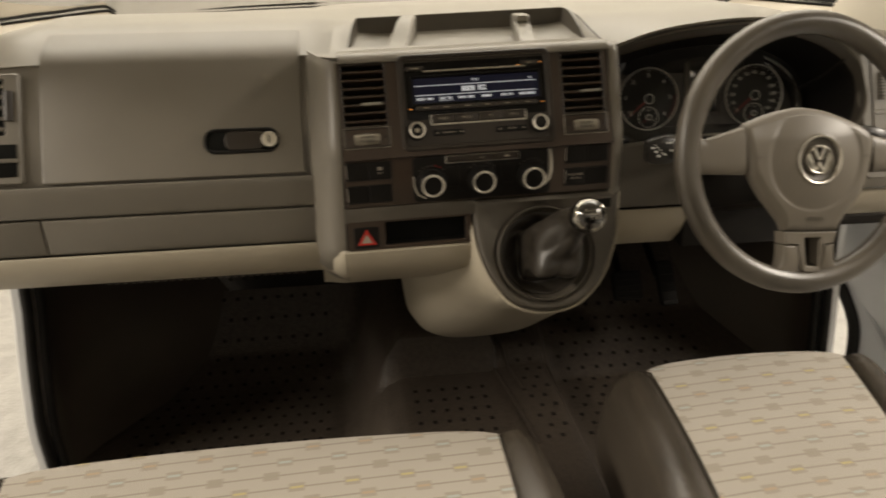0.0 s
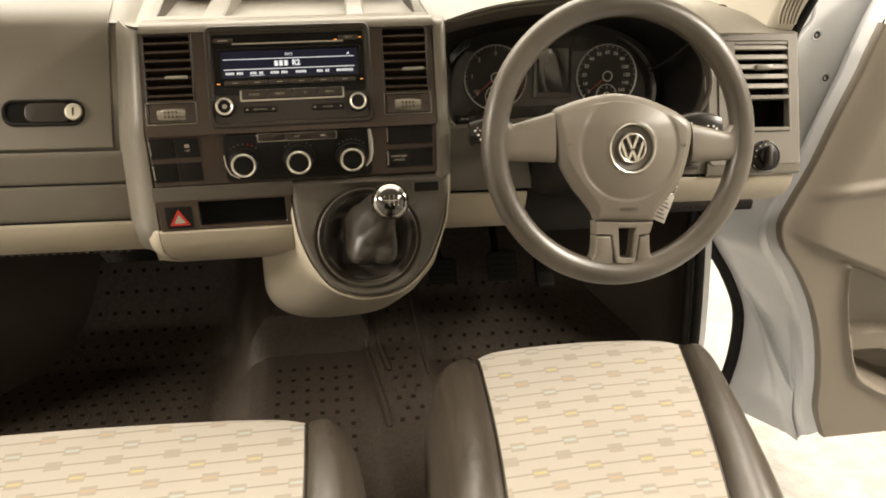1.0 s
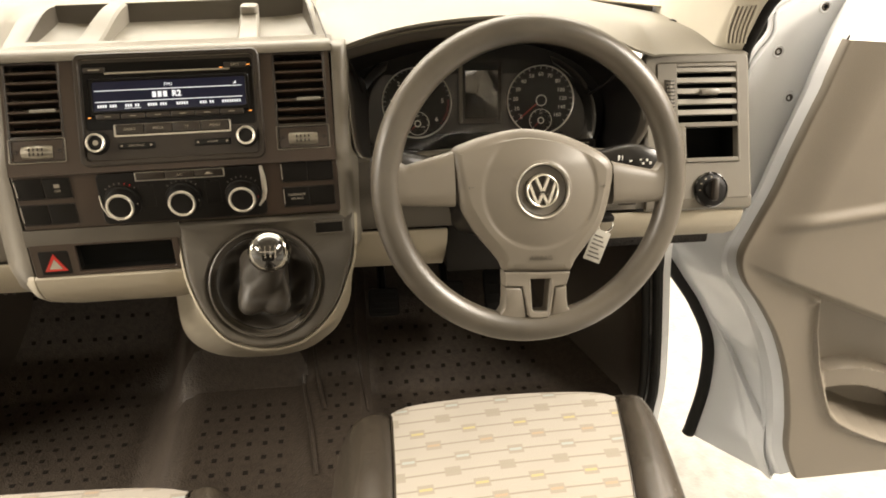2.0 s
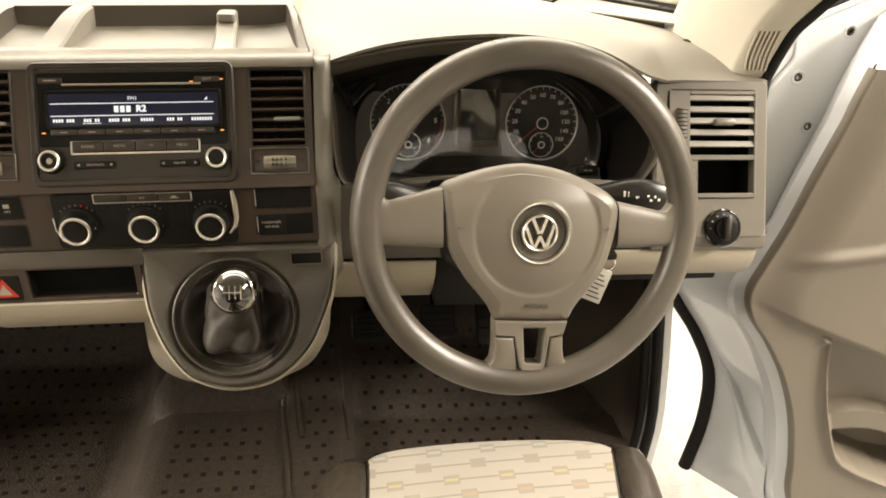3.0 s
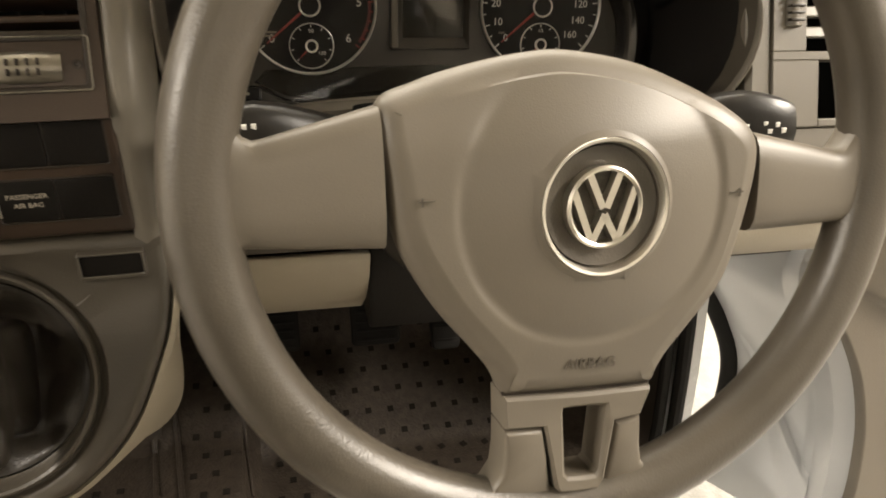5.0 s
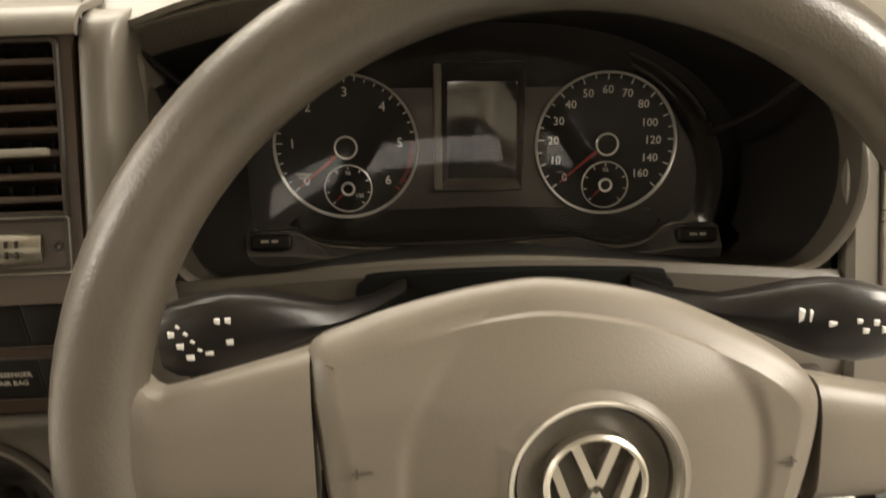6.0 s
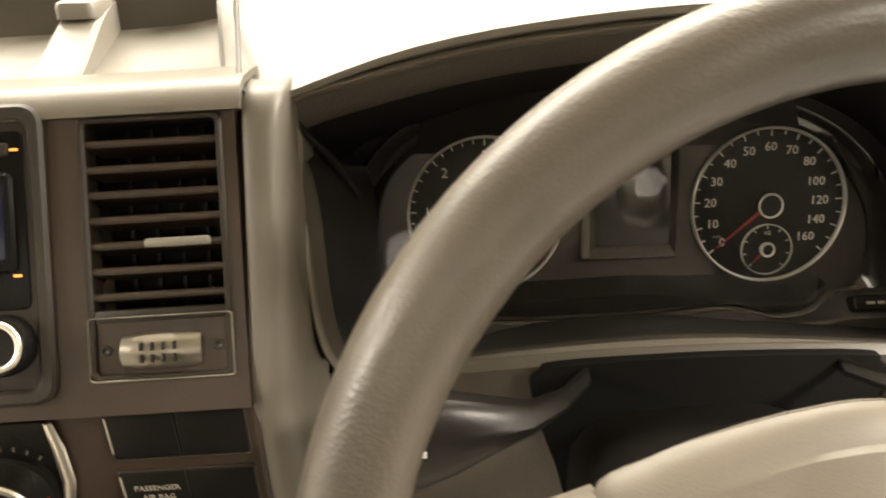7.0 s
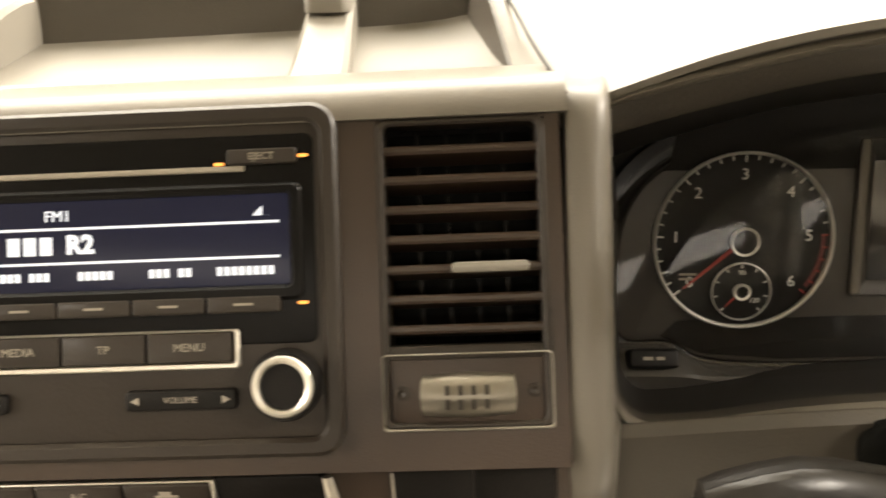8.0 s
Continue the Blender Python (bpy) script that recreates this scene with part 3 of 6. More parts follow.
for u, nm in ((0.0, "tray_side"), (1.0, "tray_side")):
    side = lambda a, b: (tray_x(u, TF + (TB - TF) * a) + (1 if u == 0 else -1) * 0.007 * (1 - b) ** 2, TF + (TB - TF) * a, 1.076 + 0.014 * smooth((a - 0.5) * 2) + 0.026 * tray_x(u, TF) + (tray_rim(tray_x(u, TF), TF + (TB - TF) * a) + 0.0008 - 1.076 - 0.014 * smooth((a - 0.5) * 2) - 0.026 * tray_x(u, TF)) * b)
    part(nm, thicken(sheet(side, 12, 6), 0.002, (1 if u == 0 else -1, 0, 0)), "pod", tray, "side of the tray, darkened to imitate shade")
part("tray_back", thicken(sheet(lambda a, b: (tray_x(a, TB), TB - 0.0015 - 0.004 * (1 - b) ** 2, 1.094 + (tray_rim(tray_x(a, TB), TB) + 0.0012 - 1.094) * b), 16, 5), 0.003, (0, -1, 0)), "pod", tray, "back wall of the tray, darkened to imitate shade")
part("tray_lip", tube([(tray_x(k / 24, TB), TB, tray_rim(tray_x(k / 24, TB), TB) + 0.0006) for k in range(25)], 0.0016, 8), "dash_grey", tray, "rounded rear lip of the tray")


def tray_arm(xt, xb, wt, wb, z1):
    """A wedge that rises from the tray's front to its rear lip, with an upright dark side."""
    loops = []
    for k in range(9):
        t = k / 8
        y = TF - 0.004 + (TB - TF + 0.004) * t
        x, w = xb + (xt - xb) * t, wb + (wt - wb) * t
        zt = 1.0880 + (z1 - 1.0880) * smooth(0.15 + 0.85 * t) + 0.026 * x
        zb = 1.078 + 0.010 * t
        loops.append([(x - w / 2, y, zb), (x - w / 2, y, zt - 0.003), (x - w / 2 + 0.003, y, zt), (x + w / 2 - 0.003, y, zt), (x + w / 2, y, zt - 0.003), (x + w / 2, y, zb)])
    return loft(loops)


part("tray_arm", tray_arm(-0.092, -0.121, 0.026, 0.034, 1.130), "dash_top", tray, "pale plastic retaining arm")
clip = part("tray_arm", tray_arm(0.094, 0.095, 0.023, 0.030, 1.124), "dash_top", tray, "pale plastic retaining arm with a clip")
bm = loft([[(x, y, z + 0.0025) for x, y in rrect(0.024 - 2 * e, 0.034 - 2 * e, 0.005, 0.094, 1.182)] for e, z in ((0.0, 1.1150), (0.0, 1.1220), (0.0008, 1.1242), (0.003, 1.1252))])
part("clip", bm, "dash_top", clip, "hinged clip")
part("console_seam", tube(spline([(0.2085, 1.0735, 1.0905), (0.2050, 1.0860, 1.0960), (0.1985, 1.1200, 1.1060), (0.1890, 1.1700, 1.1235), (0.1800, 1.2100, 1.1315)], 6), 0.0013, 6), "switch", dash, "fine seam beside the tray")

# passenger side: glove box lid, fascia strips and the cream lower edge
BACK = [(1.152, 1.074), (1.146, 1.066), (1.10, 0.985), (1.066, 0.912), (1.064, 0.85), (1.070, 0.79), (1.10, 0.74), (1.155, 0.70)]
part("face_back", profile_bar(BACK, -0.86, -0.232, 0.006, 0), "dash_grey", dash, "grained face behind the panels")
LIDTOP = [(1.240, 1.1145), (1.200, 1.1040), (1.170, 1.0915), (1.151, 1.0800), (1.1425, 1.071), (1.124, 1.036), (1.098, 0.985), (1.076, 0.945), (1.060, 0.913), (1.0575, 0.909)]
lid = part("glove_box_lid", profile_bar(LIDTOP, -0.668, -0.274, 0.006, 0.002), "dash_grey", dash, "closed grained glove box lid")
LOCK = face_frame(-0.37, 1.083, 0.957, 27)
bm = ring_plate(rrect(0.116, 0.040, 0.018, 0, 0, 6), rrect(0.106, 0.030, 0.013, 0, 0, 6), -0.004, 0.0045, 0.0015)
handle = part("handle", bm, "black", lid, "black recessed glove box pull", LOCK)
part("recess", plate(rrect(0.107, 0.031, 0.013), -0.006, 0.0015, 0.0003), "deep", handle)
part("pull", plate(rrect(0.064, 0.030, 0.012, 0.006, 0), -0.002, 0.0042, 0.002), "switch", handle)
lock = part("lock", lathe([(0.0125, 0.0), (0.0125, 0.006), (0.0115, 0.0075), (0.0085, 0.008), (0.008, 0.0074), (0.0, 0.0074)], 28, cx=0.043), "satin", handle, "round bright keyhole lock")
part("keyhole", box(0.0418, 0.0442, -0.006, 0.006, 0.0072, 0.0079, 0.0004), "deep", handle)
FACE1 = [(1.0535, 0.9045), (1.0515, 0.895), (1.0515, 0.862), (1.0535, 0.8545)]
FACE2 = [(1.0535, 0.8510), (1.0525, 0.843), (1.0560, 0.80), (1.0590, 0.7910)]
CREAM = [(1.0560, 0.7885), (1.0545, 0.783), (1.0600, 0.762), (1.0760, 0.738), (1.105, 0.716), (1.150, 0.698)]
for a, b in ((-0.855, -0.683), (-0.680, -0.262)):
    part("fascia_strip", profile_bar(FACE2, a, b, 0.008, 0.0015), "dash_grey", dash)
part("fascia_strip", profile_bar(FACE1, -0.855, -0.262, 0.008, 0.0015), "dash_grey", dash)
part("cream_edge", profile_bar(CREAM, -0.855, -0.250, 0.008, 0.0015), "cream", dash, "cream lower edge of the dash")

for i in range(26):
    x = -0.62 + 0.013 * i
    part("clip_notch", box(x - 0.003, x + 0.003, 1.112, 1.117, 0.7085, 0.7125, 0.0005), "kick", dash)

# console shell: side cheeks and rounded top edge
def console_y(z):
    """Depth of the console's face."""
    return curve_at([(0.70, 1.10), (0.745, 1.045), (0.785, 1.016), (0.80, 1.013), (0.930, 1.013), (0.944, 1.010), (0.964, 1.016), (1.062, 1.0596), (1.074, 1.0652), (1.0810, 1.0702), (1.0855, 1.0765), (1.0875, 1.0850), (1.0880, 1.0940)], z)


def dash_y(z):
    return curve_at([(0.70, 1.15), (0.738, 1.076), (0.785, 1.056), (0.91, 1.057), (0.985, 1.100), (1.072, 1.143), (1.08, 1.16)], z)


ZS = [0.70, 0.72, 0.745, 0.765, 0.785, 0.80, 0.83, 0.86, 0.89, 0.92, 0.930, 0.944, 0.964, 0.99, 1.02, 1.045, 1.062, 1.070, 1.075, 1.079, 1.082]


def cheek(u, v):
    z = ZS[round(v * (len(ZS) - 1))]
    t = u
    x = -0.264 + 0.048 * t
    yl, yc = dash_y(z) - 0.001, console_y(z) + 0.001
    return (x - 0.006 * (1 - z) , yl + (yc - yl) * math.sin(math.pi / 2 * min(1, t * 1.02)) ** 0.9, z - 0.026 * 0.2 * t)


part("console_cheek", thicken(sheet(cheek, 10, len(ZS) - 1), -0.004), "dash_grey", dash, "pale grey side cheek of the console")


PZ = [0.800 + 0.013 * i for i in range(21)] + [1.068, 1.074, 1.078, 1.081, 1.0835, 1.0855, 1.0870, 1.0877, 1.0880]


def cheek_r(u, v):
    """Section of the pillar: a seam beside the fascia, a broad rounded front, and a return into the hood."""
    z = PZ[round(v * (len(PZ) - 1))]
    f = console_y(z)
    if z > 0.936:
        tail = [(0.2272, f + 0.005), (0.2290, f + 0.012), (0.2300, f + 0.024), (0.2320, max(1.13, f + 0.04))]
    else:
        tail = [(0.2285, f + 0.006), (0.2320, f + 0.020), (0.2350, f + 0.034), (0.2395, 1.0585)]
    a = [(0.2081, f + 0.005), (0.2083, f + 0.0006), (0.2104, f - 0.0006), (0.2150, f - 0.0018), (0.2200, f - 0.0016), (0.2242, f + 0.0006)] + tail
    x, y = a[round(u * 9)]
    return (x + 0.02 * (0.93 - min(z, 0.93)), y, z + 0.005)


part("console_cheek", thicken(sheet(cheek_r, 9, len(PZ) - 1), 0.003), "dash_grey", dash, "pale grey pillar between console and dials")

# dark central fascia, bent at the foot of the radio
bm = bmesh.new()
for xa, xb, ya, yb in ((-0.2145, -0.2105, -0.0215, 0.1262), (-0.1405, 0.1315, -0.0215, 0.1262), (0.2015, 0.2080, -0.0215, 0.1262),
                       (-0.2105, -0.1405, 0.1235, 0.1262), (-0.2105, -0.1405, -0.0215, -0.0035), (0.1315, 0.2015, 0.1235, 0.1262), (0.1315, 0.2015, -0.0215, -0.0035)):
    box(xa, xb, ya, yb, -0.016, 0.0015, 0, bm)
bmesh.ops.remove_doubles(bm, verts=bm.verts, dist=1e-6)
part("upper_fascia", bm, "fascia", dash, "dark brown radio surround", UPPER)
part("lower_fascia", plate(rrect(0.4245, 0.082, 0.004, -0.0015, 0.0058), -0.02, 0.0015, 0.003), "fascia", dash, "dark brown switch surround", LOWER)
BROW = [(1.0816 - 0.016 * math.cos(radians(a)), 1.0721 + 0.016 * math.sin(radians(a))) for a in range(22, 91, 6)] + [(1.0900, 1.0880), (1.1050, 1.0876), (1.1165, 1.0868), (1.1190, 1.0856), (1.1195, 1.0800)]
part("console_top_edge", profile_bar(BROW, -0.2145, 0.2084, 0.004, 0, shape=lambda x, y, z: (x, y, z + 0.026 * x)), "dash_grey", dash, "rounded console brow")


def air_vent(cx):
    """A tall centre vent: frame, slats, thumb tab and a ribbed wheel below."""
    w = 0.064
    o = rrect(w + 0.0065, 0.129, 0.004, cx, 0.0600)
    i = rrect(w, 0.1235, 0.003, cx, 0.0600)
    v = part("air_vent", ring_plate(o, i, -0.01, 0.003, 0.001), "switch", dash, "tall dark air vent", UPPER)
    part("duct", plate(rrect(w, 0.1235, 0.003, cx, 0.0600), -0.03, -0.022, 0.001), "deep", v)
    n = 7
    for k in range(n):
        y = 0.0360 + k * 0.0125
        part("slat", loft([[(x, y - 0.004, -0.018), (x, y - 0.0012, 0.0008), (x, y, 0.0016), (x, y + 0.0014, 0.0016), (x, y + 0.0024, 0.0005), (x, y - 0.001, -0.018)] for x in (cx - w / 2, cx + w / 2)]), "fascia", v)
    for k in range(4):
        x = cx - w / 2 + (k + 1) * w / 5
        part("rear_slat", box(x - 0.0008, x + 0.0008, 0.030, 0.1215, -0.021, -0.0185, 0), "black", v)
    y = 0.0360 + 2 * 0.0125 + 0.0005
    part("thumb_tab", box(cx - 0.005, cx + 0.027, y - 0.0020, y + 0.0026, -0.002, 0.0060, 0.0018), "dash_top", v, "worn pale thumb tab")
    part("wheel_bed", plate(rrect(w, 0.0300, 0.002, cx, 0.0120), -0.006, 0.0012, 0.0006), "fascia", v)
    part("sill", box(cx - w / 2, cx + w / 2, 0.0240, 0.0300, -0.004, 0.0022, 0.0008), "switch", v)
    for q in (-0.0275, 0.0275):
        part("screw", lathe([(0.0030, 0.001), (0.0030, 0.0020), (0.0018, 0.0022), (0.0, 0.0012)], 14, cx=cx + q, cy=0.0105), "switch", v)
    t = part("vent_wheel", tube([(cx - 0.0175 + 0.035 * q / 12, 0.0092, -0.0030 - 0.00006 * (q - 6) ** 2) for q in range(13)], 0.0104, 20), "ribbed", v, "ribbed satin vent wheel")
    for q in range(4):
        xx = cx - 0.0085 + q * 0.0054
        for yy in (0.0042, 0.0100):
            part("rib", box(xx - 0.0008, xx + 0.0008, yy, yy + 0.0040, 0.0035, 0.0086 - 0.0003 * abs(q - 1.5), 0.0004), "switch", t)
    edge = ring_plate(rrect(w + 0.0068, 0.0318, 0.002, cx, 0.0108), rrect(w + 0.0052, 0.0300, 0.0016, cx, 0.0110), 0.0010, 0.0036, 0.0004)
    part("lower_bezel", edge, "ribbed", v, "thin satin strip standing in for a highlight on the edge below the vent")
    return v


air_vent(-0.1755)
air_vent(0.1665)

# ---- car radio ----
radio = thing("car_radio", "black car radio with a lit display and two ringed knobs", "radio", UPPER @ pose(-0.0035, 0.0575, 0.002))
part("surround", ring_plate(rrect(0.238, 0.1470, 0.011, 0, 0.0022), rrect(0.222, 0.1310, 0.006, 0, 0.0020), -0.012, 0.0035, 0.0018), "switch", radio, "rounded dark surround")
part("faceplate", plate(rrect(0.223, 0.1320, 0.006, 0, 0.0020), -0.012, 0.001, 0.001), "switch", radio)
part("gloss_panel", plate(rrect(0.2175, 0.0875, 0.004, 0, 0.0192), 0.0, 0.0018, 0.0006), "radio_gloss", radio, "glossy black display panel")
part("screen_frame", ring_plate(rrect(0.206, 0.049, 0.004, 0.001, 0.0180), rrect(0.195, 0.038, 0.002, 0.001, 0.0190), 0.001, 0.005, 0.0015), "radio_gloss", radio)
scr = part("screen", plate(rrect(0.195, 0.038, 0.002, 0.001, 0.0190), 0.001, 0.0028, 0.0003), "screen", radio, "lit dark blue display")
for y in (0.0263, 0.0118):
    part("rule", box(-0.094, 0.094, y - 0.0005, y + 0.0005, 0.0028, 0.0031, 0), "screen_text", scr)
writing("FM1", 0.0065, 0.0, 0.0315, 0.003, "screen_text", scr)
for a in (-0.0215, -0.0145, -0.0075):
    part("name_bar", bars([(a, a + 0.0050)], 0.0154, 0.0230, 0.0030), "screen_text", scr)
writing("R2", 0.0108, 0.0095, 0.0192, 0.003, "screen_text", scr, bold=0.0004)
for k, words in enumerate(((4, 3), (3, 2), (4, 3), (5,), (3, 2), (8,))):
    x, spans = -0.079 + 0.0318 * k - 0.0031 * (sum(words) + len(words) - 1) / 2, []
    for w in words:
        spans += [(x + 0.0031 * i, x + 0.0031 * i + 0.0021) for i in range(w)]
        x += 0.0031 * (w + 1)
    for a, b in spans:
        part("name_bar", bars([(a, b)], 0.0044, 0.0080, 0.0030), "screen_text", scr)
part("underline", box(-0.058, -0.037, 0.0024, 0.0030, 0.0028, 0.0031, 0), "screen_text", scr)
part("cone", loft([[(0.083, 0.029, z), (0.087, 0.033, z), (0.087, 0.029, z), (0.090, 0.029, z)] for z in (0.0028, 0.0031)]), "screen_text", scr)
for k in range(6):
    b = part("preset_button", plate(rrect(0.0305, 0.0068, 0.001, -0.079 + 0.0316 * k, -0.0078), 0.001, 0.0055, 0.001), "switch", radio)
    part("mark", box(-0.083 + 0.0316 * k, -0.075 + 0.0316 * k, -0.0082, -0.0072, 0.0055, 0.0058, 0), "dim_print", b)
part("disc_slot", box(-0.080, 0.080, 0.0475, 0.0500, 0.0015, 0.0032, 0.0006), "dim_print", radio, "metal lip of the disc slot")
for x, w in ((-0.0925, 0.027), (0.0875, 0.029)):
    b = part("corner_button", plate(rrect(w, 0.0065, 0.001, x, 0.0535), 0.001, 0.004, 0.0008), "switch", radio)
    if x > 0:
        writing("EJECT", 0.0042, x, 0.0535, 0.0042, "dim_print", b)
    else:
        part("mark", box(x - 0.007, x + 0.007, 0.0527, 0.0543, 0.004, 0.0043, 0), "dim_print", b)
# painted amber reflections on the radio front, not lamps
for x, y in ((0.1045, 0.0535), (0.0690, 0.0510), (0.1030, -0.0078), (-0.1030, -0.0078)):
    part("amber_glint", plate(rrect(0.0042, 0.0013, 0.0006, x, y), 0.0015, 0.0022, 0.0003), "amber", radio, "small glowing spot standing in for an amber reflection")
part("button_rail", ring_plate(rrect(0.150, 0.0165, 0.002, 0.001, -0.0260), rrect(0.1455, 0.0125, 0.001, 0.001, -0.0253), 0.0, 0.0028, 0.0006), "satin", radio, "bright frame round four buttons")
for k, s in enumerate(("RADIO", "MEDIA", "TP", "MENU")):
    b = part("menu_button", plate(rrect(0.0352, 0.0125, 0.001, -0.0535 + 0.0363 * k, -0.0250), 0.0, 0.0046, 0.001), "switch", radio)
    writing(s, 0.0048, -0.0535 + 0.0363 * k, -0.0250, 0.0047, "dim_print", b)
for x, s in ((-0.0465, "SEEK/TRACK"), (0.051, "VOLUME")):
    b = part("rocker", plate(rrect(0.047, 0.0085, 0.002, x, -0.0465), 0.0, 0.004, 0.0012), "black", radio)
    writing(s, 0.0036, x, -0.0465, 0.0041, "dim_print", b)
    for q in (-1, 1):
        part("arrow", loft([[(x + q * 0.021, -0.0465, z), (x + q * 0.0175, -0.0448, z), (x + q * 0.0175, -0.0482, z)] for z in (0.004, 0.0043)]), "dim_print", b)
for x in (-0.0960, 0.0955):
    k = part("knob", lathe([(0.0148, 0.0), (0.0148, 0.007), (0.0138, 0.010), (0.010, 0.0095), (0.0, 0.0095)], 36, cx=x, cy=-0.0412), "black", radio, "round black knob")
    part("ring", lathe([(0.0124, 0.009), (0.0126, 0.0112), (0.0120, 0.0121), (0.0108, 0.0123), (0.0096, 0.0117), (0.0092, 0.0100)], 40, cx=x, cy=-0.0412), "satin", k, "bright knob ring")
    if x < 0:
        part("mark", lathe([(0.0035, 0.0095), (0.0035, 0.0099), (0.0, 0.0099)], 16, cx=x, cy=-0.0412), "dim_print", k)

# ---- climate controls ----
clim = thing("climate_control", "black heater panel with three chrome-ringed knobs", "heater controls", LOWER @ pose(0.001, 0.005, 0.001))
part("panel", plate(rrect(0.218, 0.073, 0.008), -0.01, 0.003, 0.0015), "black", clim)
part("trim_curve", tube([(0.1065, 0.036, 0.0035), (0.1085, 0.020, 0.0038), (0.1085, 0.0, 0.0038), (0.106, -0.012, 0.0038), (0.099, -0.022, 0.0036)], [0.0022, 0.0034, 0.0036, 0.003, 0.0014], 10, flat=0.6), "satin", clim, "curved satin trim")
part("trim_curve", tube([(-0.1085, 0.006, 0.003), (-0.1075, -0.010, 0.003), (-0.102, -0.024, 0.003), (-0.090, -0.031, 0.003)], [0.001, 0.0014, 0.0016, 0.001], 8), "satin", clim, "curved satin trim")
part("button_rail", ring_plate(rrect(0.1165, 0.0125, 0.0015, 0.0, 0.0300), rrect(0.113, 0.0095, 0.0008, 0.0, 0.0306), 0.002, 0.0048, 0.0005), "satin", clim, "bright frame under three buttons")
for k, s in enumerate(("", "A/C", "")):
    b = part("button", plate(rrect(0.0370, 0.0100, 0.001, -0.0380 + 0.038 * k, 0.0308), 0.002, 0.0062, 0.001), "switch", clim)
    if s:
        writing(s, 0.0045, -0.038 + 0.038 * k, 0.0308, 0.0063, "dim_print", b)
    elif k == 2:
        part("mark", bars([(0.033, 0.043)], 0.0295, 0.0305, 0.0062, bars([(0.035, 0.040)], 0.0305, 0.0325, 0.0062)), "dim_print", b)
for k, x in enumerate((-0.080, 0.0, 0.079)):
    y = -0.0055
    kn = part("knob", lathe([(0.0245, 0.002), (0.0240, 0.0060), (0.0215, 0.0068), (0.0195, 0.012), (0.0185, 0.019), (0.0165, 0.0200), (0.0, 0.0190)], 40, cx=x, cy=y), "black", clim, "round black heater knob")
    part("ring", lathe([(0.0182, 0.0180), (0.0185, 0.0200), (0.0178, 0.0214), (0.0162, 0.0218), (0.0148, 0.0210), (0.0143, 0.0190)], 44, cx=x, cy=y), "satin", kn, "bright knob ring")
    for q in range(7):
        a = radians(48 + 84 * q / 6)
        r = 0.0275
        part("tick", box(-0.0006, 0.0006, -0.0014, 0.0014, 0.0030, 0.0034, 0), "red" if k == 0 and q in (1, 2) else "faint_print", clim, at=Matrix.Translation((x + r * math.cos(a), y + r * math.sin(a), 0)) @ Matrix.Rotation(a - math.pi / 2, 4, "Z"))
    part("red_dot" if k != 1 else "dot", box(x + 0.0195, x + 0.0208, y - 0.002, y + 0.001, 0.0095, 0.0105, 0), "red" if k == 2 else "dim_print", kn)
for x in (-0.043, 0.036):
    part("lamp", box(x - 0.002, x + 0.002, 0.0175, 0.0195, 0.003, 0.0036, 0.0003), "deep", clim)
    part("fine_line", ring_plate(rrect(0.020, 0.032, 0.001, x + (0.004 if x > 0 else -0.004), 0.002), rrect(0.0194, 0.0314, 0.001, x + (0.004 if x > 0 else -0.004), 0.002), 0.002, 0.0033, 0.0001), "switch", clim)


def blank_switch(cx, cy, word, split=True):
    s = thing("blank_switch", "dark blanking switch in the console" if not word else "dark console switch panel with small white lettering", "switch", LOWER, "console switches")
    part("bezel", ring_plate(rrect(0.0715, 0.0305, 0.002, cx, cy), rrect(0.0695, 0.0285, 0.002, cx, cy), 0.0, 0.0028, 0.0004), "switch", s)
    if split:
        for q in (-1, 1):
            part("rocker", plate(rrect(0.0345, 0.0282, 0.002, cx + q * 0.01745, cy), -0.002, 0.0026, 0.001), "black", s)
    else:
        part("rocker", plate(rrect(0.0694, 0.0282, 0.002, cx, cy), -0.002, 0.0026, 0.001), "black", s)
    # painted highlight: satin strip along the switch's left edge
    part("edge_glint", box(cx - 0.0348, cx - 0.0338, cy - 0.010, cy + 0.012, 0.0024, 0.0031, 0.0002), "satin", s, "thin satin strip standing in for a highlight on the edge")
    return s


for cx, cy, word in ((0.169, 0.0285, ""), (0.169, -0.0085, "airbag"), (-0.176, 0.0245, "off"), (-0.1765, -0.0125, "")):
    s = blank_switch(cx, cy, word)
    if word == "airbag":
        writing("PASSENGER", 0.0046, cx - 0.017, cy + 0.0035, 0.0027, "dim_print", s)
        writing("AIR BAG", 0.0046, cx - 0.017, cy - 0.0025, 0.0027, "dim_print", s)
    if word == "off":
        part("mark", bars([(cx + 0.014, cx + 0.021)], cy + 0.001, cy + 0.006, 0.0027), "dim_print", s)
        writing("OFF", 0.0045, cx + 0.0175, cy - 0.004, 0.0027, "dim_print", s)

# lower console: grey band, hazard switch, open slot, cream drawer
part("console_band", box(-0.219, -0.0125, -0.0600, -0.0355, -0.02, 0.0010, 0.001), "pod", dash, "grey band under the switches", LOWER)
part("small_cover", ring_plate(rrect(0.042, 0.0195, 0.002, 0.1925, -0.0565), rrect(0.038, 0.0155, 0.001, 0.1925, -0.0560), -0.004, 0.0082, 0.0006), "pod", dash, "small dark cover", LOWER)
part("small_cover", plate(rrect(0.038, 0.0155, 0.001, 0.1925, -0.0560), -0.004, 0.0072, 0.0006), "black", dash, "small dark cover", LOWER)
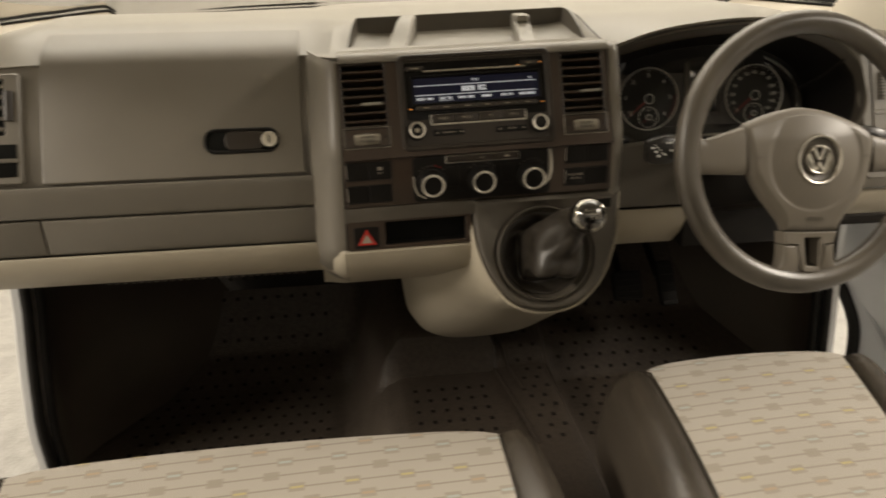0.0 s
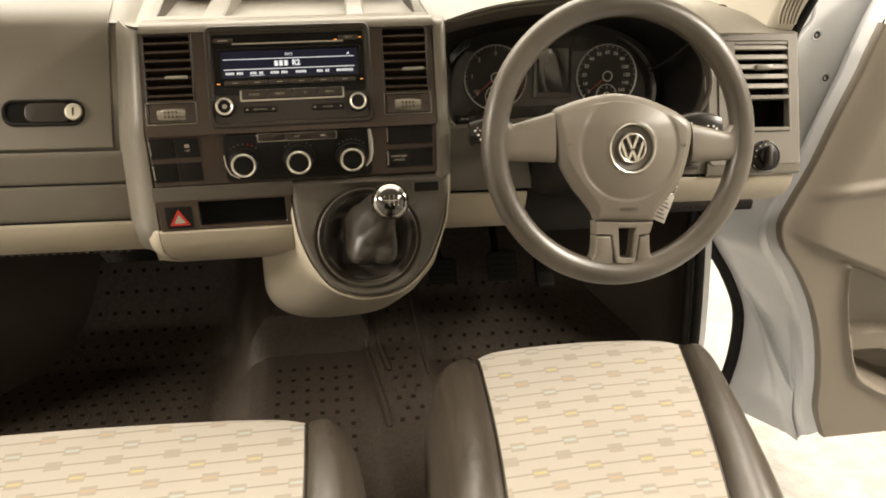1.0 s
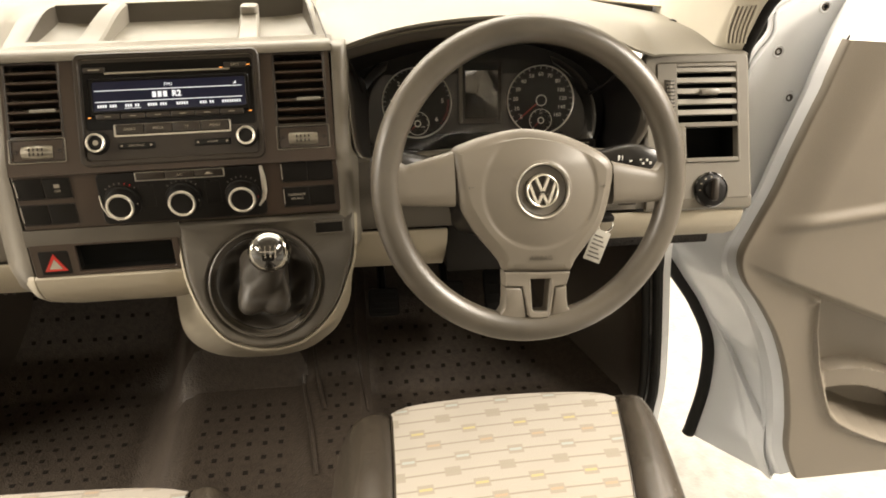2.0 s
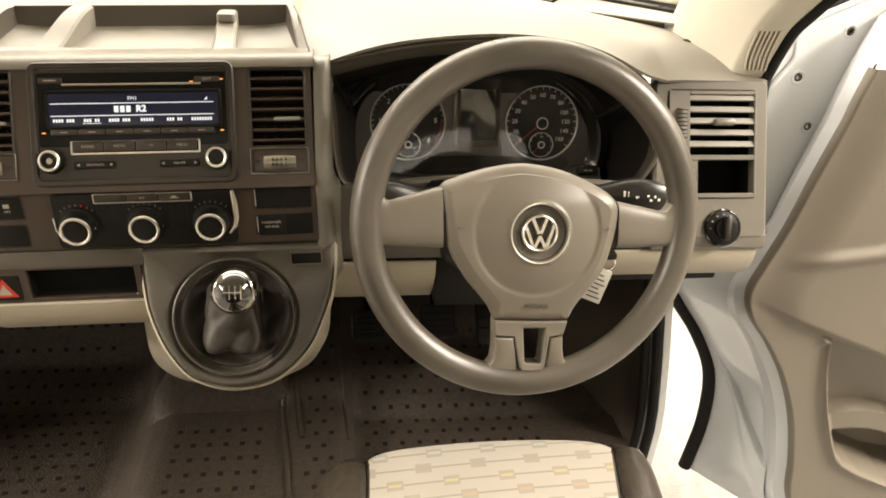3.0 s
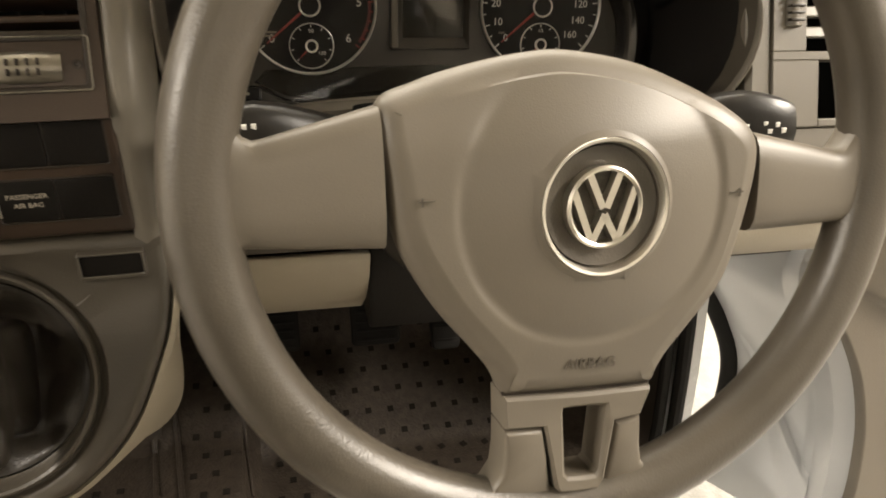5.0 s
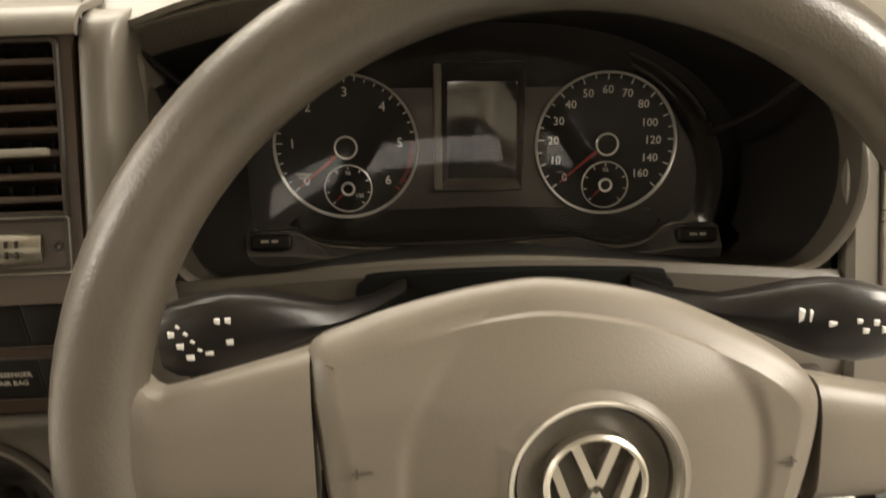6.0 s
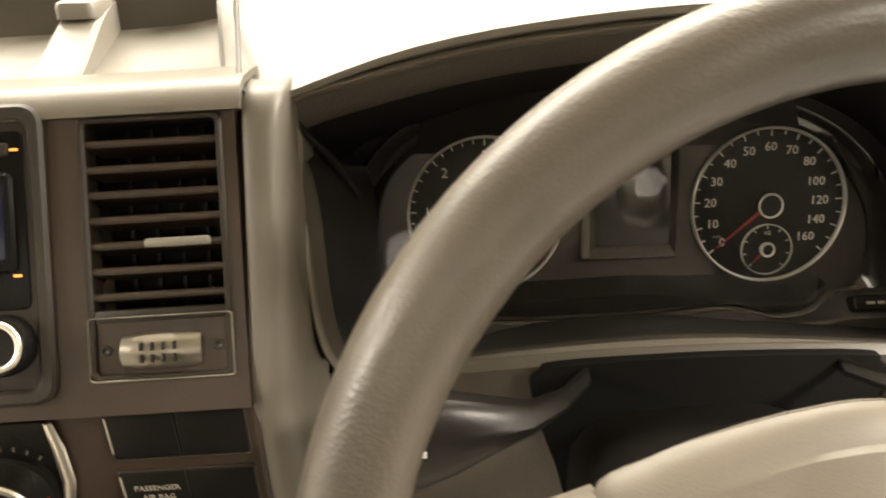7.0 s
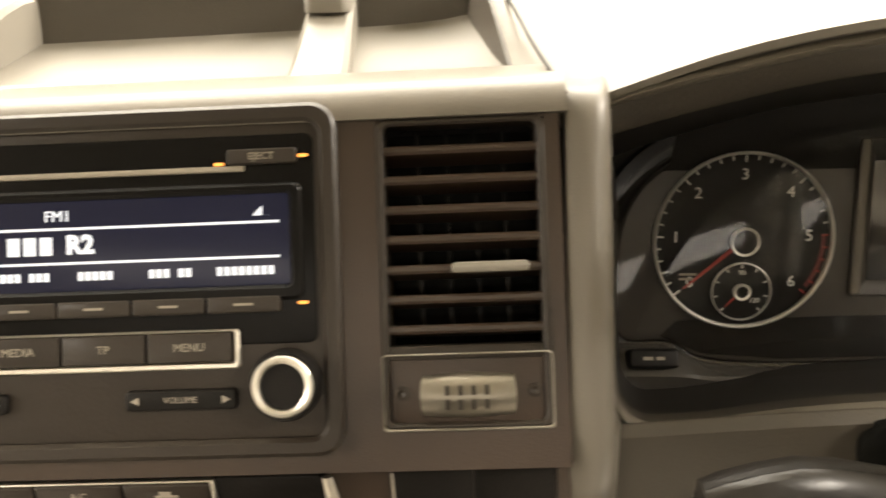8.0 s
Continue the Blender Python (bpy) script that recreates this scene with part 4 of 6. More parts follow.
part("slot_surround", ring_plate(rrect(0.199, 0.0505, 0.003, -0.117, -0.0825), rrect(0.130, 0.0400, 0.002, -0.0915, -0.0815), -0.004, 0.0012, 0.001), "fascia", dash, "dark surround of an open slot", LOWER)
# slot's depth imitated by near-black lining and a solid black block
part("slot_lining", ring_plate(rrect(0.140, 0.0470, 0.003, -0.0915, -0.0815), rrect(0.131, 0.0410, 0.002, -0.0915, -0.0815), -0.022, -0.0041, 0.0005), "deep", dash, "lining of the open slot, blackened for its shade", LOWER)
part("slot_shade_block", box(-0.158, -0.025, -0.103, -0.060, -0.060, -0.0205, 0), "deep", dash, "black block standing in for the shaded inside of the slot", LOWER)
hz = thing("hazard_switch", "red hazard warning triangle switch in the console", "switch", LOWER @ pose(-0.1865, -0.0855, 0.001))
part("button", plate(rrect(0.040, 0.036, 0.003), -0.006, 0.0012, 0.001), "black", hz)


def triangle(r, cy):
    return [(r * math.cos(radians(a)), cy + r * math.sin(radians(a))) for a in (210, 330, 90)]


tri_o = triangle(0.0175, -0.003)
bm = bmesh.new()
loft([[(x, y, 0.0008) for x, y in tri_o], [(x, y, 0.0024) for x, y in tri_o], [(x, y, 0.0026) for x, y in triangle(0.0120, -0.003)], [(x, y, 0.0018) for x, y in triangle(0.0110, -0.003)]], bm=bm)
part("red_triangle", bm, "red", hz)
part("white_triangle", loft([[(x, y, z) for x, y in triangle(0.0100, -0.0035)] for z in (0.0018, 0.0026)]), "dim_print", hz)

DRAWER = [(1.0145, 0.7915), (1.0120, 0.787), (1.016, 0.768), (1.030, 0.747), (1.060, 0.724), (1.105, 0.697), (1.160, 0.664)]


def drawer_shape(x, y, z):
    return (x, y, z - 0.026 * (-x) * 0.6)


part("drawer", profile_bar(DRAWER, -0.217, -0.016, 0.006, 0.0018, 6, drawer_shape), "cream", dash, "cream lower drawer with a rounded front")


def wedge(u, v):
    """Cream corner that joins the console foot to the lower edge."""
    z = DRAWER[round(v * 6)][1]
    yb = curve_at([(0.664, 1.17), (0.698, 1.150), (0.716, 1.105), (0.738, 1.076), (0.762, 1.060), (0.7915, 1.055)], z)
    x = -0.262 + 0.044 * u
    return (x, yb + (DRAWER[round(v * 6)][0] - yb) * smooth(u), z - 0.0034)


part("drawer_corner", thicken(sheet(wedge, 8, 6), -0.004), "cream", dash, "cream corner beside the drawer")

# ---- gear lever pod ----
GEAR = face_frame(0.100, 0.979, 0.772, 26)
SIDES = [(-0.1135, 0.100), (-0.1135, 0.070), (-0.1105, 0.042), (-0.1060, 0.0165), (-0.0955, -0.014), (-0.083, -0.0385), (-0.060, -0.0675), (-0.031, -0.0820), (-0.003, -0.0870), (0.027, -0.0840), (0.054, -0.0745), (0.081, -0.052), (0.100, -0.026), (0.1155, 0.0110), (0.124, 0.038), (0.1275, 0.070), (0.128, 0.100)]
TONGUE = spline(SIDES, 6)
TONGUE += [(0.128 - 0.2415 * i / 22, 0.100) for i in range(1, 22)]


def on_tongue(x, y, h=0.0):
    """Place on the gear panel: flat and leaning below, upright like the console above; h out of its face."""
    bend, r = 0.073, 0.014
    t = max(0.0, min(1.0, (y - bend + r) / (2 * r)))
    lean = radians(26)
    along = 2 * r * (t - t * t / 2)
    ys = min(y, bend - r) + along
    rise = y - ys
    p = GEAR @ Vector((x, ys, 0)) + Vector((0, 0, rise))
    n = Vector((0, -math.cos(lean * (1 - t)), math.sin(lean * (1 - t))))
    return tuple(p + n * h + Vector((0, 0, 0.026 * x * smooth((y - 0.085) / 0.015))))


def tongue_loop(d, h):
    """The outline moved inwards by d, h out of the face."""
    return [on_tongue(x, min(y, 0.100), h) for x, y in (scaled(TONGUE, d) if d else TONGUE)]


def ring_loop(k, h, n, dy=0.006):
    """A circle round the gaiter with n points, in step with the panel's outline."""
    out = []
    for x, y in TONGUE:
        a = math.atan2(y - 0.006, x)
        out.append(tuple(GEAR @ Vector((0.0775 * k * math.cos(a), dy + 0.0765 * k * math.sin(a), h))))
    return out


NT = len(TONGUE)
edge = [tongue_loop(0.0, -0.030), tongue_loop(0.0, -0.0085), tongue_loop(0.0012, -0.0042), tongue_loop(0.0035, -0.0012), tongue_loop(0.0065, 0.0)]
outer = ring_loop(1.085, -0.0005, NT)
face = [[tuple(Vector(a).lerp(Vector(b), k)) for a, b in zip(edge[-1], outer)] for k in (0.34, 0.67, 1.0)]
pod = part("gear_pod", loft(edge + face + [ring_loop(1.060, -0.0018, NT), ring_loop(1.035, -0.0050, NT), ring_loop(1.0, -0.0060, NT)], False, False), "pod", dash, "grey tongue-shaped surround of the gear lever")
part("gaiter_ring", loft([ring_loop(1.012, -0.008, NT), ring_loop(1.010, -0.0010, NT), ring_loop(0.998, 0.0022, NT), ring_loop(0.978, 0.0030, NT), ring_loop(0.960, 0.0018, NT, 0.0066), ring_loop(0.940, -0.006, NT, 0.007), ring_loop(0.915, -0.0105, NT, 0.007), ring_loop(0.895, -0.012, NT, 0.007), ring_loop(0.87, -0.035, NT, 0.007)], False, False), "pod", pod, "raised round rim of the gaiter")
part("pod_floor", plate(oval(0.072, 0.071, 0, 0.006, 64), -0.044, -0.034, 0.001), "deep", pod, "", GEAR)


def belly_section(y, xl, xr, zb, zt, n=64):
    cx, hw = (xl + xr) / 2, (xr - xl) / 2
    out = []
    for i in range(n):
        a = 2 * math.pi * i / n
        c, s = math.cos(a), math.sin(a)
        zc = zb + 0.10
        if s < 0:
            r = 1 / (abs(c) ** 2.6 + abs(s) ** 2.6) ** (1 / 2.6)
            out.append((cx + hw * r * c, y, zc + 0.10 * r * s))
        else:
            r = 1 / (abs(c) ** 8 + abs(s) ** 8) ** 0.125
            out.append((cx + hw * r * c, y, zc + (zt - zc) * r * s))
    return out


def lip_loop(d, h, n=64):
    """The cream lip behind the panel, as n even steps round it from its right side."""
    pts = [Vector(p) for p in tongue_loop(d, h)]
    pts.append(pts[0])
    step = [0.0]
    for a, b in zip(pts, pts[1:]):
        step.append(step[-1] + (b - a).length)
    out = []
    for i in range(n):
        s_ = step[-1] * i / n
        k = max(j for j in range(len(pts) - 1) if step[j] <= s_ + 1e-9)
        out.append(pts[k].lerp(pts[k + 1], (s_ - step[k]) / max(1e-9, step[k + 1] - step[k])))
    c = sum(out, Vector()) / n
    first = min(range(n), key=lambda i: abs(math.atan2(out[i].z - c.z, out[i].x - c.x)))
    return out[first:] + out[:first]


u0, u1, u2 = lip_loop(0.0020, -0.022), lip_loop(-0.0022, -0.0075), lip_loop(-0.0062, -0.0130)
secs = [u0, u1, u2, belly_section(1.05, -0.016, 0.222, 0.640, 0.84), belly_section(1.12, -0.044, 0.210, 0.572, 0.82), belly_section(1.20, -0.078, 0.190, 0.505, 0.80),
        belly_section(1.28, -0.094, 0.170, 0.455, 0.80), belly_section(1.36, -0.100, 0.160, 0.432, 0.80), belly_section(1.55, -0.10, 0.16, 0.43, 0.80)]
part("pod_belly", loft(secs, False, True), "cream", dash, "cream rounded underside of the gear pod")

lever = thing("gear_lever", "gear lever with a glossy ball knob and black leather gaiter", "gear lever", GEAR)
TIP = GEAR.inverted() @ Vector((0.124, 0.858, 0.888))


def gaiter(u, v):
    """A slack leather skirt round the ring that rises as a square, folded boot to the knob."""
    a = 2 * math.pi * u
    ca, sa = math.cos(a), math.sin(a)
    sq = 1 / (abs(ca) ** 6 + abs(sa) ** 6) ** (1 / 6)
    top = TIP - Vector((0, 0, 0.030))
    foot = Vector((0.069 * ca, 0.007 + 0.067 * sa, -0.012))
    base = Vector((-0.003 + 0.034 * ca * sq, 0.004 + 0.041 * sa * sq, -0.030))
    if v < 0.30:
        t = v / 0.30
        p = foot.lerp(base, t)
        p.z = -0.012 - 0.018 * smooth(t * 1.1) + 0.0040 * (abs(math.sin(4 * a + 2 + 2 * t)) - 0.5) * math.sin(math.pi * t)
        return p
    t = (v - 0.30) / 0.70
    s = smooth((t - 0.12) / 0.88)
    r = 1 - smooth((t - 0.38) / 0.62)
    half = Vector((0.0190 + (0.034 * sq - 0.0190) * r, 0.0190 + (0.041 * sq - 0.0190) * r))
    c = Vector((-0.003, 0.004)).lerp(Vector((top.x, top.y)), s)
    p = Vector((c.x + half.x * ca, c.y + half.y * sa, -0.030 + (top.z + 0.030) * t ** 0.9))
    front = math.exp(-((sa + 1) / 0.42) ** 2)
    p.z += front * (0.017 * math.exp(-((t - 0.46) / 0.09) ** 2) - 0.008 * math.exp(-((t - 0.22) / 0.08) ** 2))
    p.y += front * (0.024 * math.exp(-((t - 0.20) / 0.11) ** 2) - 0.011 * math.exp(-((t - 0.42) / 0.08) ** 2))
    side = math.exp(-((abs(ca) - 1) / 0.35) ** 2) * math.sin(math.pi * t)
    p.x -= math.copysign(side * (0.005 + 0.003 * math.sin(11 * t)), ca)
    crease = (0.0030 * math.sin(3 * a + 7 * t + 0.6) + 0.0035 * (abs(math.sin(2.5 * a - 5 * t)) - 0.5)) * math.sin(math.pi * t)
    return p + Vector((crease * ca, crease * sa, 0.6 * crease))


part("gaiter", sheet(gaiter, 96, 48), "leather", lever, "creased black leather gaiter")
KN = Matrix.Translation(TIP)
part("knob_collar", lathe([(0.011, -0.052), (0.012, -0.036), (0.0160, -0.029), (0.0190, -0.025), (0.0195, -0.020), (0.0180, -0.019)], 32), "black", lever, "dark collar under the knob", KN)
BALL = lambda a, r=0.0277: (0.925 * r * math.sin(radians(a)), 0.925 * r * math.cos(radians(a)))
knob = part("knob", lathe([BALL(a) for a in range(72, 141, 6)], 48), "gloss_black", lever, "gloss black ball knob", KN)
part("knob_cap", lathe([BALL(76, 0.0277), BALL(74, 0.0281)] + [BALL(a, 0.0282) for a in range(71, 54, -4)] + [BALL(53, 0.0280), BALL(51, 0.0275)], 48), "dark_chrome", knob, "chrome upper shell of the knob")
ins = part("shift_plate", lathe([BALL(53, 0.0276), BALL(44, 0.0277), BALL(34, 0.0278), BALL(26, 0.0279), BALL(18, 0.0280), BALL(10, 0.0281), (0.0, 0.0260)], 40), "gloss_black", knob, "gloss black shift pattern plate")
for k, s in enumerate(("R", "1", "3", "5")):
    writing(s, 0.0050, -0.0088 + 0.006 * k, 0.0052, 0.0254, "dim_print", ins)
for k, s in enumerate(("2", "4", "6")):
    writing(s, 0.0050, -0.0028 + 0.006 * k, -0.0058, 0.0254, "dim_print", ins)
part("gate_line", box(-0.0095, 0.0100, -0.0004, 0.0003, 0.0244, 0.0263, 0), "dim_print", ins)
for k in range(3):
    part("gate_line", box(-0.0031 + 0.006 * k, -0.0025 + 0.006 * k, -0.0038, 0.0030, 0.0244, 0.0262, 0), "dim_print", ins)

# ---- instrument binnacle ----
OPEN = spline([(0.247, 0.930), (0.236, 0.960), (0.231, 1.03), (0.2265, 1.064), (0.2150, 1.0795), (0.287, 1.100), (0.355, 1.112), (0.45, 1.119), (0.533, 1.113), (0.595, 1.096), (0.640, 1.072), (0.668, 1.040), (0.678, 0.990), (0.668, 0.948), (0.642, 0.927), (0.566, 0.932), (0.452, 0.940), (0.342, 0.935), (0.275, 0.926)], 5, True)


def open_y(x, z):
    return 1.070 + 0.018 * smooth((z - 0.95) / 0.1)


def tunnel(k):
    """Loop between the opening (0) and the instruments (1)."""
    out = []
    for x, z in OPEN:
        bx = 0.262 + (x - 0.228) / (0.678 - 0.228) * (0.655 - 0.262)
        bz = 0.868 + (z - 0.926) / (1.119 - 0.926) * (1.078 - 0.868)
        out.append((x + (bx - x) * k, open_y(x, z) + (1.210 - open_y(x, z)) * k, z + (bz - z) * k - 0.015 * smooth(k / 0.16) * smooth((z - 1.0) / 0.07)))
    return out


bin_ = thing("instrument_cluster", "instrument cluster with two chrome-ringed dials under a dark hood", "instrument cluster")


def hood_front(k):
    """The rounded front of the hood: from the pale skin (0) round to its underside (1)."""
    out = []
    for (x, z), (X, Z) in zip(OPEN, scaled(OPEN, -0.0058)):
        up = smooth((z - 1.03) / 0.04)
        out.append((x + (X - x) * up * (1 - k) ** 1.5, open_y(x, z) + (0.005 * (1 - 2 * k) ** 2 if k < 0.5 else 0.006 * (2 * k - 1)) * up + 0.002 * (1 - up), z + (Z - z) * up * (1 - k) ** 1.5))
    return out


part("hood_band", loft([hood_front(k / 6) for k in range(7)], False, False), "dash_grey", dash, "grey rounded front edge of the hood")
# same plastic as the hood front, coloured darker to imitate shade
part("hood_shaded_underside", loft([hood_front(1.0), tunnel(0.10), tunnel(0.155)], False, False), "pod", dash, "underside of the hood, its shade put into a darker grey")
part("hood_lining", loft([tunnel(0.150), tunnel(0.17), tunnel(0.3), tunnel(0.65), tunnel(1.0)], False, False), "hood", bin_, "black hood lining")
part("hood_back", loft([tunnel(0.98), [tuple(Vector(p) + Vector((0, 0.02, 0))) for p in tunnel(1.0)]], True, True), "black", bin_)


def hood_edge(k):
    out = []
    for (x, z), (X, Z) in zip(OPEN, scaled(OPEN, 0.0045)):
        a = math.pi * k
        low = 1 - smooth((z - 0.98) / 0.06)
        out.append((x + (X - x) * (1 - math.cos(a)) / 2, open_y(x, z) + 0.002 + 0.004 * (1 - low) - 0.006 * math.sin(a) * low, z + (Z - z) * (1 - math.cos(a)) / 2))
    return out


part("hood_rim", loft([hood_edge(k / 6) for k in range(7)], False, False), "dash_grey", dash, "thin grey rim round the instruments")

for pts in ([(0.229, 1.098, 1.068), (0.2405, 1.130, 1.040), (0.2525, 1.168, 1.000)], [(0.640, 1.096, 1.052), (0.630, 1.135, 1.015), (0.618, 1.18, 0.985)]):
    part("hood_rib", tube(pts, [0.0020, 0.0026, 0.0026], 8), "hood", bin_, "ridge in the hood lining")
CL = face_frame(0.4410, 1.194, 0.971, 12)
PLATE = spline([(-0.176, -0.060), (-0.1456, -0.0632), (-0.1224, -0.0745), (-0.070, -0.0785), (0.010, -0.0768), (0.0766, -0.0726), (0.1128, -0.0802), (0.1397, -0.0756), (0.1547, -0.0623), (0.172, -0.058), (0.177, -0.030), (0.171, 0.000), (0.150, 0.030), (0.115, 0.0525), (0.052, 0.0705), (0.000, 0.0745), (-0.067, 0.0710), (-0.120, 0.0625), (-0.158, 0.042), (-0.175, 0.015), (-0.179, -0.020)], 5, True)
cl = part("dial_plate", plate(PLATE, -0.012, -0.004, 0.001), "dial_plate", bin_, "dark grey dial plate", CL)
part("cluster_bezel", ring_plate(scaled(PLATE, -0.020), PLATE, -0.014, 0.0015, 0.0015, zi=-0.003), "gloss_black", bin_, "gloss black surround of the dial plate", CL)
part("lower_band", loft([[(x, y, z) for x, y in [(-0.150, -0.0600), (-0.1224, -0.0722), (-0.070, -0.0760), (0.010, -0.0745), (0.0766, -0.0705), (0.1128, -0.0775), (0.1380, -0.0735), (0.1500, -0.0600), (0.140, -0.0500), (0.0, -0.0470), (-0.140, -0.0500)]] for z in (-0.0045, -0.0034)]), "gloss_black", bin_, "gloss black strip under the dials", CL)
part("lower_shelf", box(0.245, 0.655, 1.125, 1.20, 0.862, 0.874, 0.004), "black", bin_, "black shelf under the dials")
LIP = [(CL @ Vector((x, y - 0.0015, 0.002))) for x, y in spline([(-0.186, -0.0610), (-0.1456, -0.0632), (-0.1224, -0.0745), (-0.070, -0.0785), (0.010, -0.0768), (0.0766, -0.0726), (0.1128, -0.0802), (0.1397, -0.0756), (0.1547, -0.0623), (0.192, -0.0600)], 6)]
part("instrument_lip", loft([[(p.x, p.y, p.z), (p.x, p.y - 0.008, p.z + 0.0008), (p.x, 1.1585, 0.8975 + 0.25 * (p.z - 0.8975)), (p.x, 1.1570, 0.8955 + 0.25 * (p.z - 0.8975)), (p.x, 1.1575, 0.880), (p.x, p.y, 0.880)] for p in LIP]), "lip", bin_, "dark satin lip under the dials")


def dial(cx, cy, labels, red_from, name):
    d = part(name, lathe([(0.0558, -0.004), (0.0562, 0.0008), (0.0553, 0.0016), (0.0543, 0.0008), (0.0540, -0.0015)], 64, cx=cx, cy=cy), "ring", bin_, "round dial with a chrome ring", CL)
    part("dial_face", lathe([(0.0550, -0.006), (0.0550, -0.0025), (0.0, -0.0025)], 64, cx=cx, cy=cy), "black", d)
    n = len(labels)
    fine = 2 if n > 10 else 5
    for k in range((n - 1) * fine + 1):
        a = radians(220 - 260 * k / ((n - 1) * fine))
        long = k % fine == 0
        r0, r1 = (0.0492 if long else 0.0508), 0.0538
        part("tick", box(r0, r1, -0.0004, 0.0004, -0.0026, -0.0018, 0), "white" if (k / fine < red_from) else "needle", d, at=Matrix.Translation((cx, cy, 0)) @ Matrix.Rotation(a, 4, "Z"))
    for k, s in enumerate(labels):
        a = radians(220 - 260 * k / (n - 1))
        r = 0.0415 if len(s) < 3 else 0.0375
        writing(s, 0.0100 if n < 10 else 0.0090, cx + r * math.cos(a), cy + r * math.sin(a), -0.0022, "white", d)
    a = radians(220)
    part("needle", loft([[(0.0, -0.0013, z), (0.047, -0.0004, z), (0.047, 0.0004, z), (0.0, 0.0013, z)] for z in (-0.0012, -0.0004)]), "needle", d, "red needle", Matrix.Translation((cx, cy, 0)) @ Matrix.Rotation(a, 4, "Z"))
    part("hub", lathe([(0.0085, -0.0025), (0.0085, 0.0028), (0.0078, 0.0034), (0.0, 0.0032)], 32, cx=cx, cy=cy), "black", d)
    part("hub_ring", lathe([(0.0084, 0.0024), (0.0092, 0.0034), (0.0086, 0.0040), (0.0076, 0.0036)], 32, cx=cx, cy=cy), "ring", d, "bright hub ring")
    sx, sy = cx + 0.0005, cy - 0.0325
    part("small_ring", lathe([(0.0186, -0.0025), (0.0188, 0.0), (0.0181, 0.0004), (0.0178, -0.0015)], 44, cx=sx, cy=sy), "ring", d, "small gauge ring")
    part("small_face", lathe([(0.0182, -0.0024), (0.0182, -0.0012), (0.0, -0.0012)], 40, cx=sx, cy=sy), "black", d)
    part("small_hub", lathe([(0.0052, -0.0012), (0.0056, 0.0014), (0.005, 0.002), (0.0038, 0.0016)], 28, cx=sx, cy=sy), "ring", d)
    for k in range(9):
        a = radians(225 - 270 * k / 8)
        part("small_tick", box(0.0150, 0.0172, -0.0004, 0.0004, -0.0012, -0.0007, 0), "white", d, at=Matrix.Translation((sx, sy, 0)) @ Matrix.Rotation(a, 4, "Z"))
    part("small_needle", loft([[(0.004, -0.0008, z), (0.014, -0.0002, z), (0.014, 0.0002, z), (0.004, 0.0008, z)] for z in (-0.001, -0.0004)]), "needle", d, "", Matrix.Translation((sx, sy, 0)) @ Matrix.Rotation(radians(225), 4, "Z"))
    return d


ta = dial(-0.1015, 0.002, ("0", "1", "2", "3", "4", "5", "6"), 4.9, "rev_counter")
writing("90", 0.0045, -0.101, -0.0185, -0.0008, "white", ta)
writing("130", 0.0045, -0.0925, -0.0365, -0.0008, "white", ta)
part("red_band", loft([[((0.0518 - 0.0026 * e) * math.cos(radians(a)) - 0.1015, (0.0518 - 0.0026 * e) * math.sin(radians(a)) + 0.002, -0.0023) for e in (0, 1)] for a in range(-36, 8, 4)], closed=False), "dark_red", ta, "dark red band")
sp = dial(0.1015, 0.002, ("0", "10", "20", "30", "40", "50", "60", "70", "80", "100", "120", "140", "160"), 99, "speedometer")
writing("1/2", 0.004, 0.102, -0.0185, -0.0008, "white", sp)
writing("mph", 0.0032, 0.066, -0.020, -0.0022, "dim_print", sp)
part("small_print", bars([(-0.140, -0.129)], -0.020, -0.0185, -0.0022, bars([(-0.140, -0.131)], -0.023, -0.0215, -0.0022)), "dim_print", ta)
dp = part("display_frame", ring_plate(rrect(0.070, 0.100, 0.002, 0.0015, 0.016), rrect(0.054, 0.085, 0.001, 0.004, 0.018), -0.005, 0.0005, 0.001, zi=-0.002), "switch", bin_, "dark framed blank display", CL)
part("display", plate(rrect(0.0545, 0.0855, 0.001, 0.004, 0.018), -0.006, -0.003, 0.0003), "gloss_black", dp, "unlit display glass")
part("display_edge", box(-0.0335, -0.0275, -0.032, 0.064, -0.003, 0.0012, 0.001), "dash_grey", dp, "pale bevel of the display frame")
for x, y, z in ((0.2810, 1.160, 0.9095), (0.6125, 1.160, 0.9095)):
    q = face_frame(x, y, z, 32)
    b = part("reset_button", plate(rrect(0.031, 0.0120, 0.003), -0.014, 0.003, 0.002), "black", bin_, "small black button", q)
    part("mark", bars([(-0.007, -0.001), (0.001, 0.006)], -0.0010, 0.0010, 0.003), "dim_print", b)
lens = part("lens", sheet(lambda u, v: (-0.185 + 0.37 * u, -0.092 + 0.165 * v - 0.06 * (2 * u - 1) ** 2 * v, 0.006 + 0.018 * (1 - v) + 0.006 * math.sin(math.pi * u)), 16, 8), "lens", bin_, "clear curved dial lens", CL)
lens.visible_shadow = False

# ---- knee panels ----
KNEE = [(1.0660, 0.9290), (1.0600, 0.924), (1.0560, 0.90), (1.0540, 0.86), (1.0560, 0.826), (1.0580, 0.818)]
KCREAM = [(1.0560, 0.8150), (1.0545, 0.809), (1.058, 0.790), (1.075, 0.760), (1.105, 0.730), (1.13, 0.722)]


def knee_shape(x, y, z):
    k = smooth((z - 0.88) / 0.05) * (0.011 * math.sin(math.pi * max(0, min(1, (x - 0.24) / 0.42))))
    return (x, y, z + k)


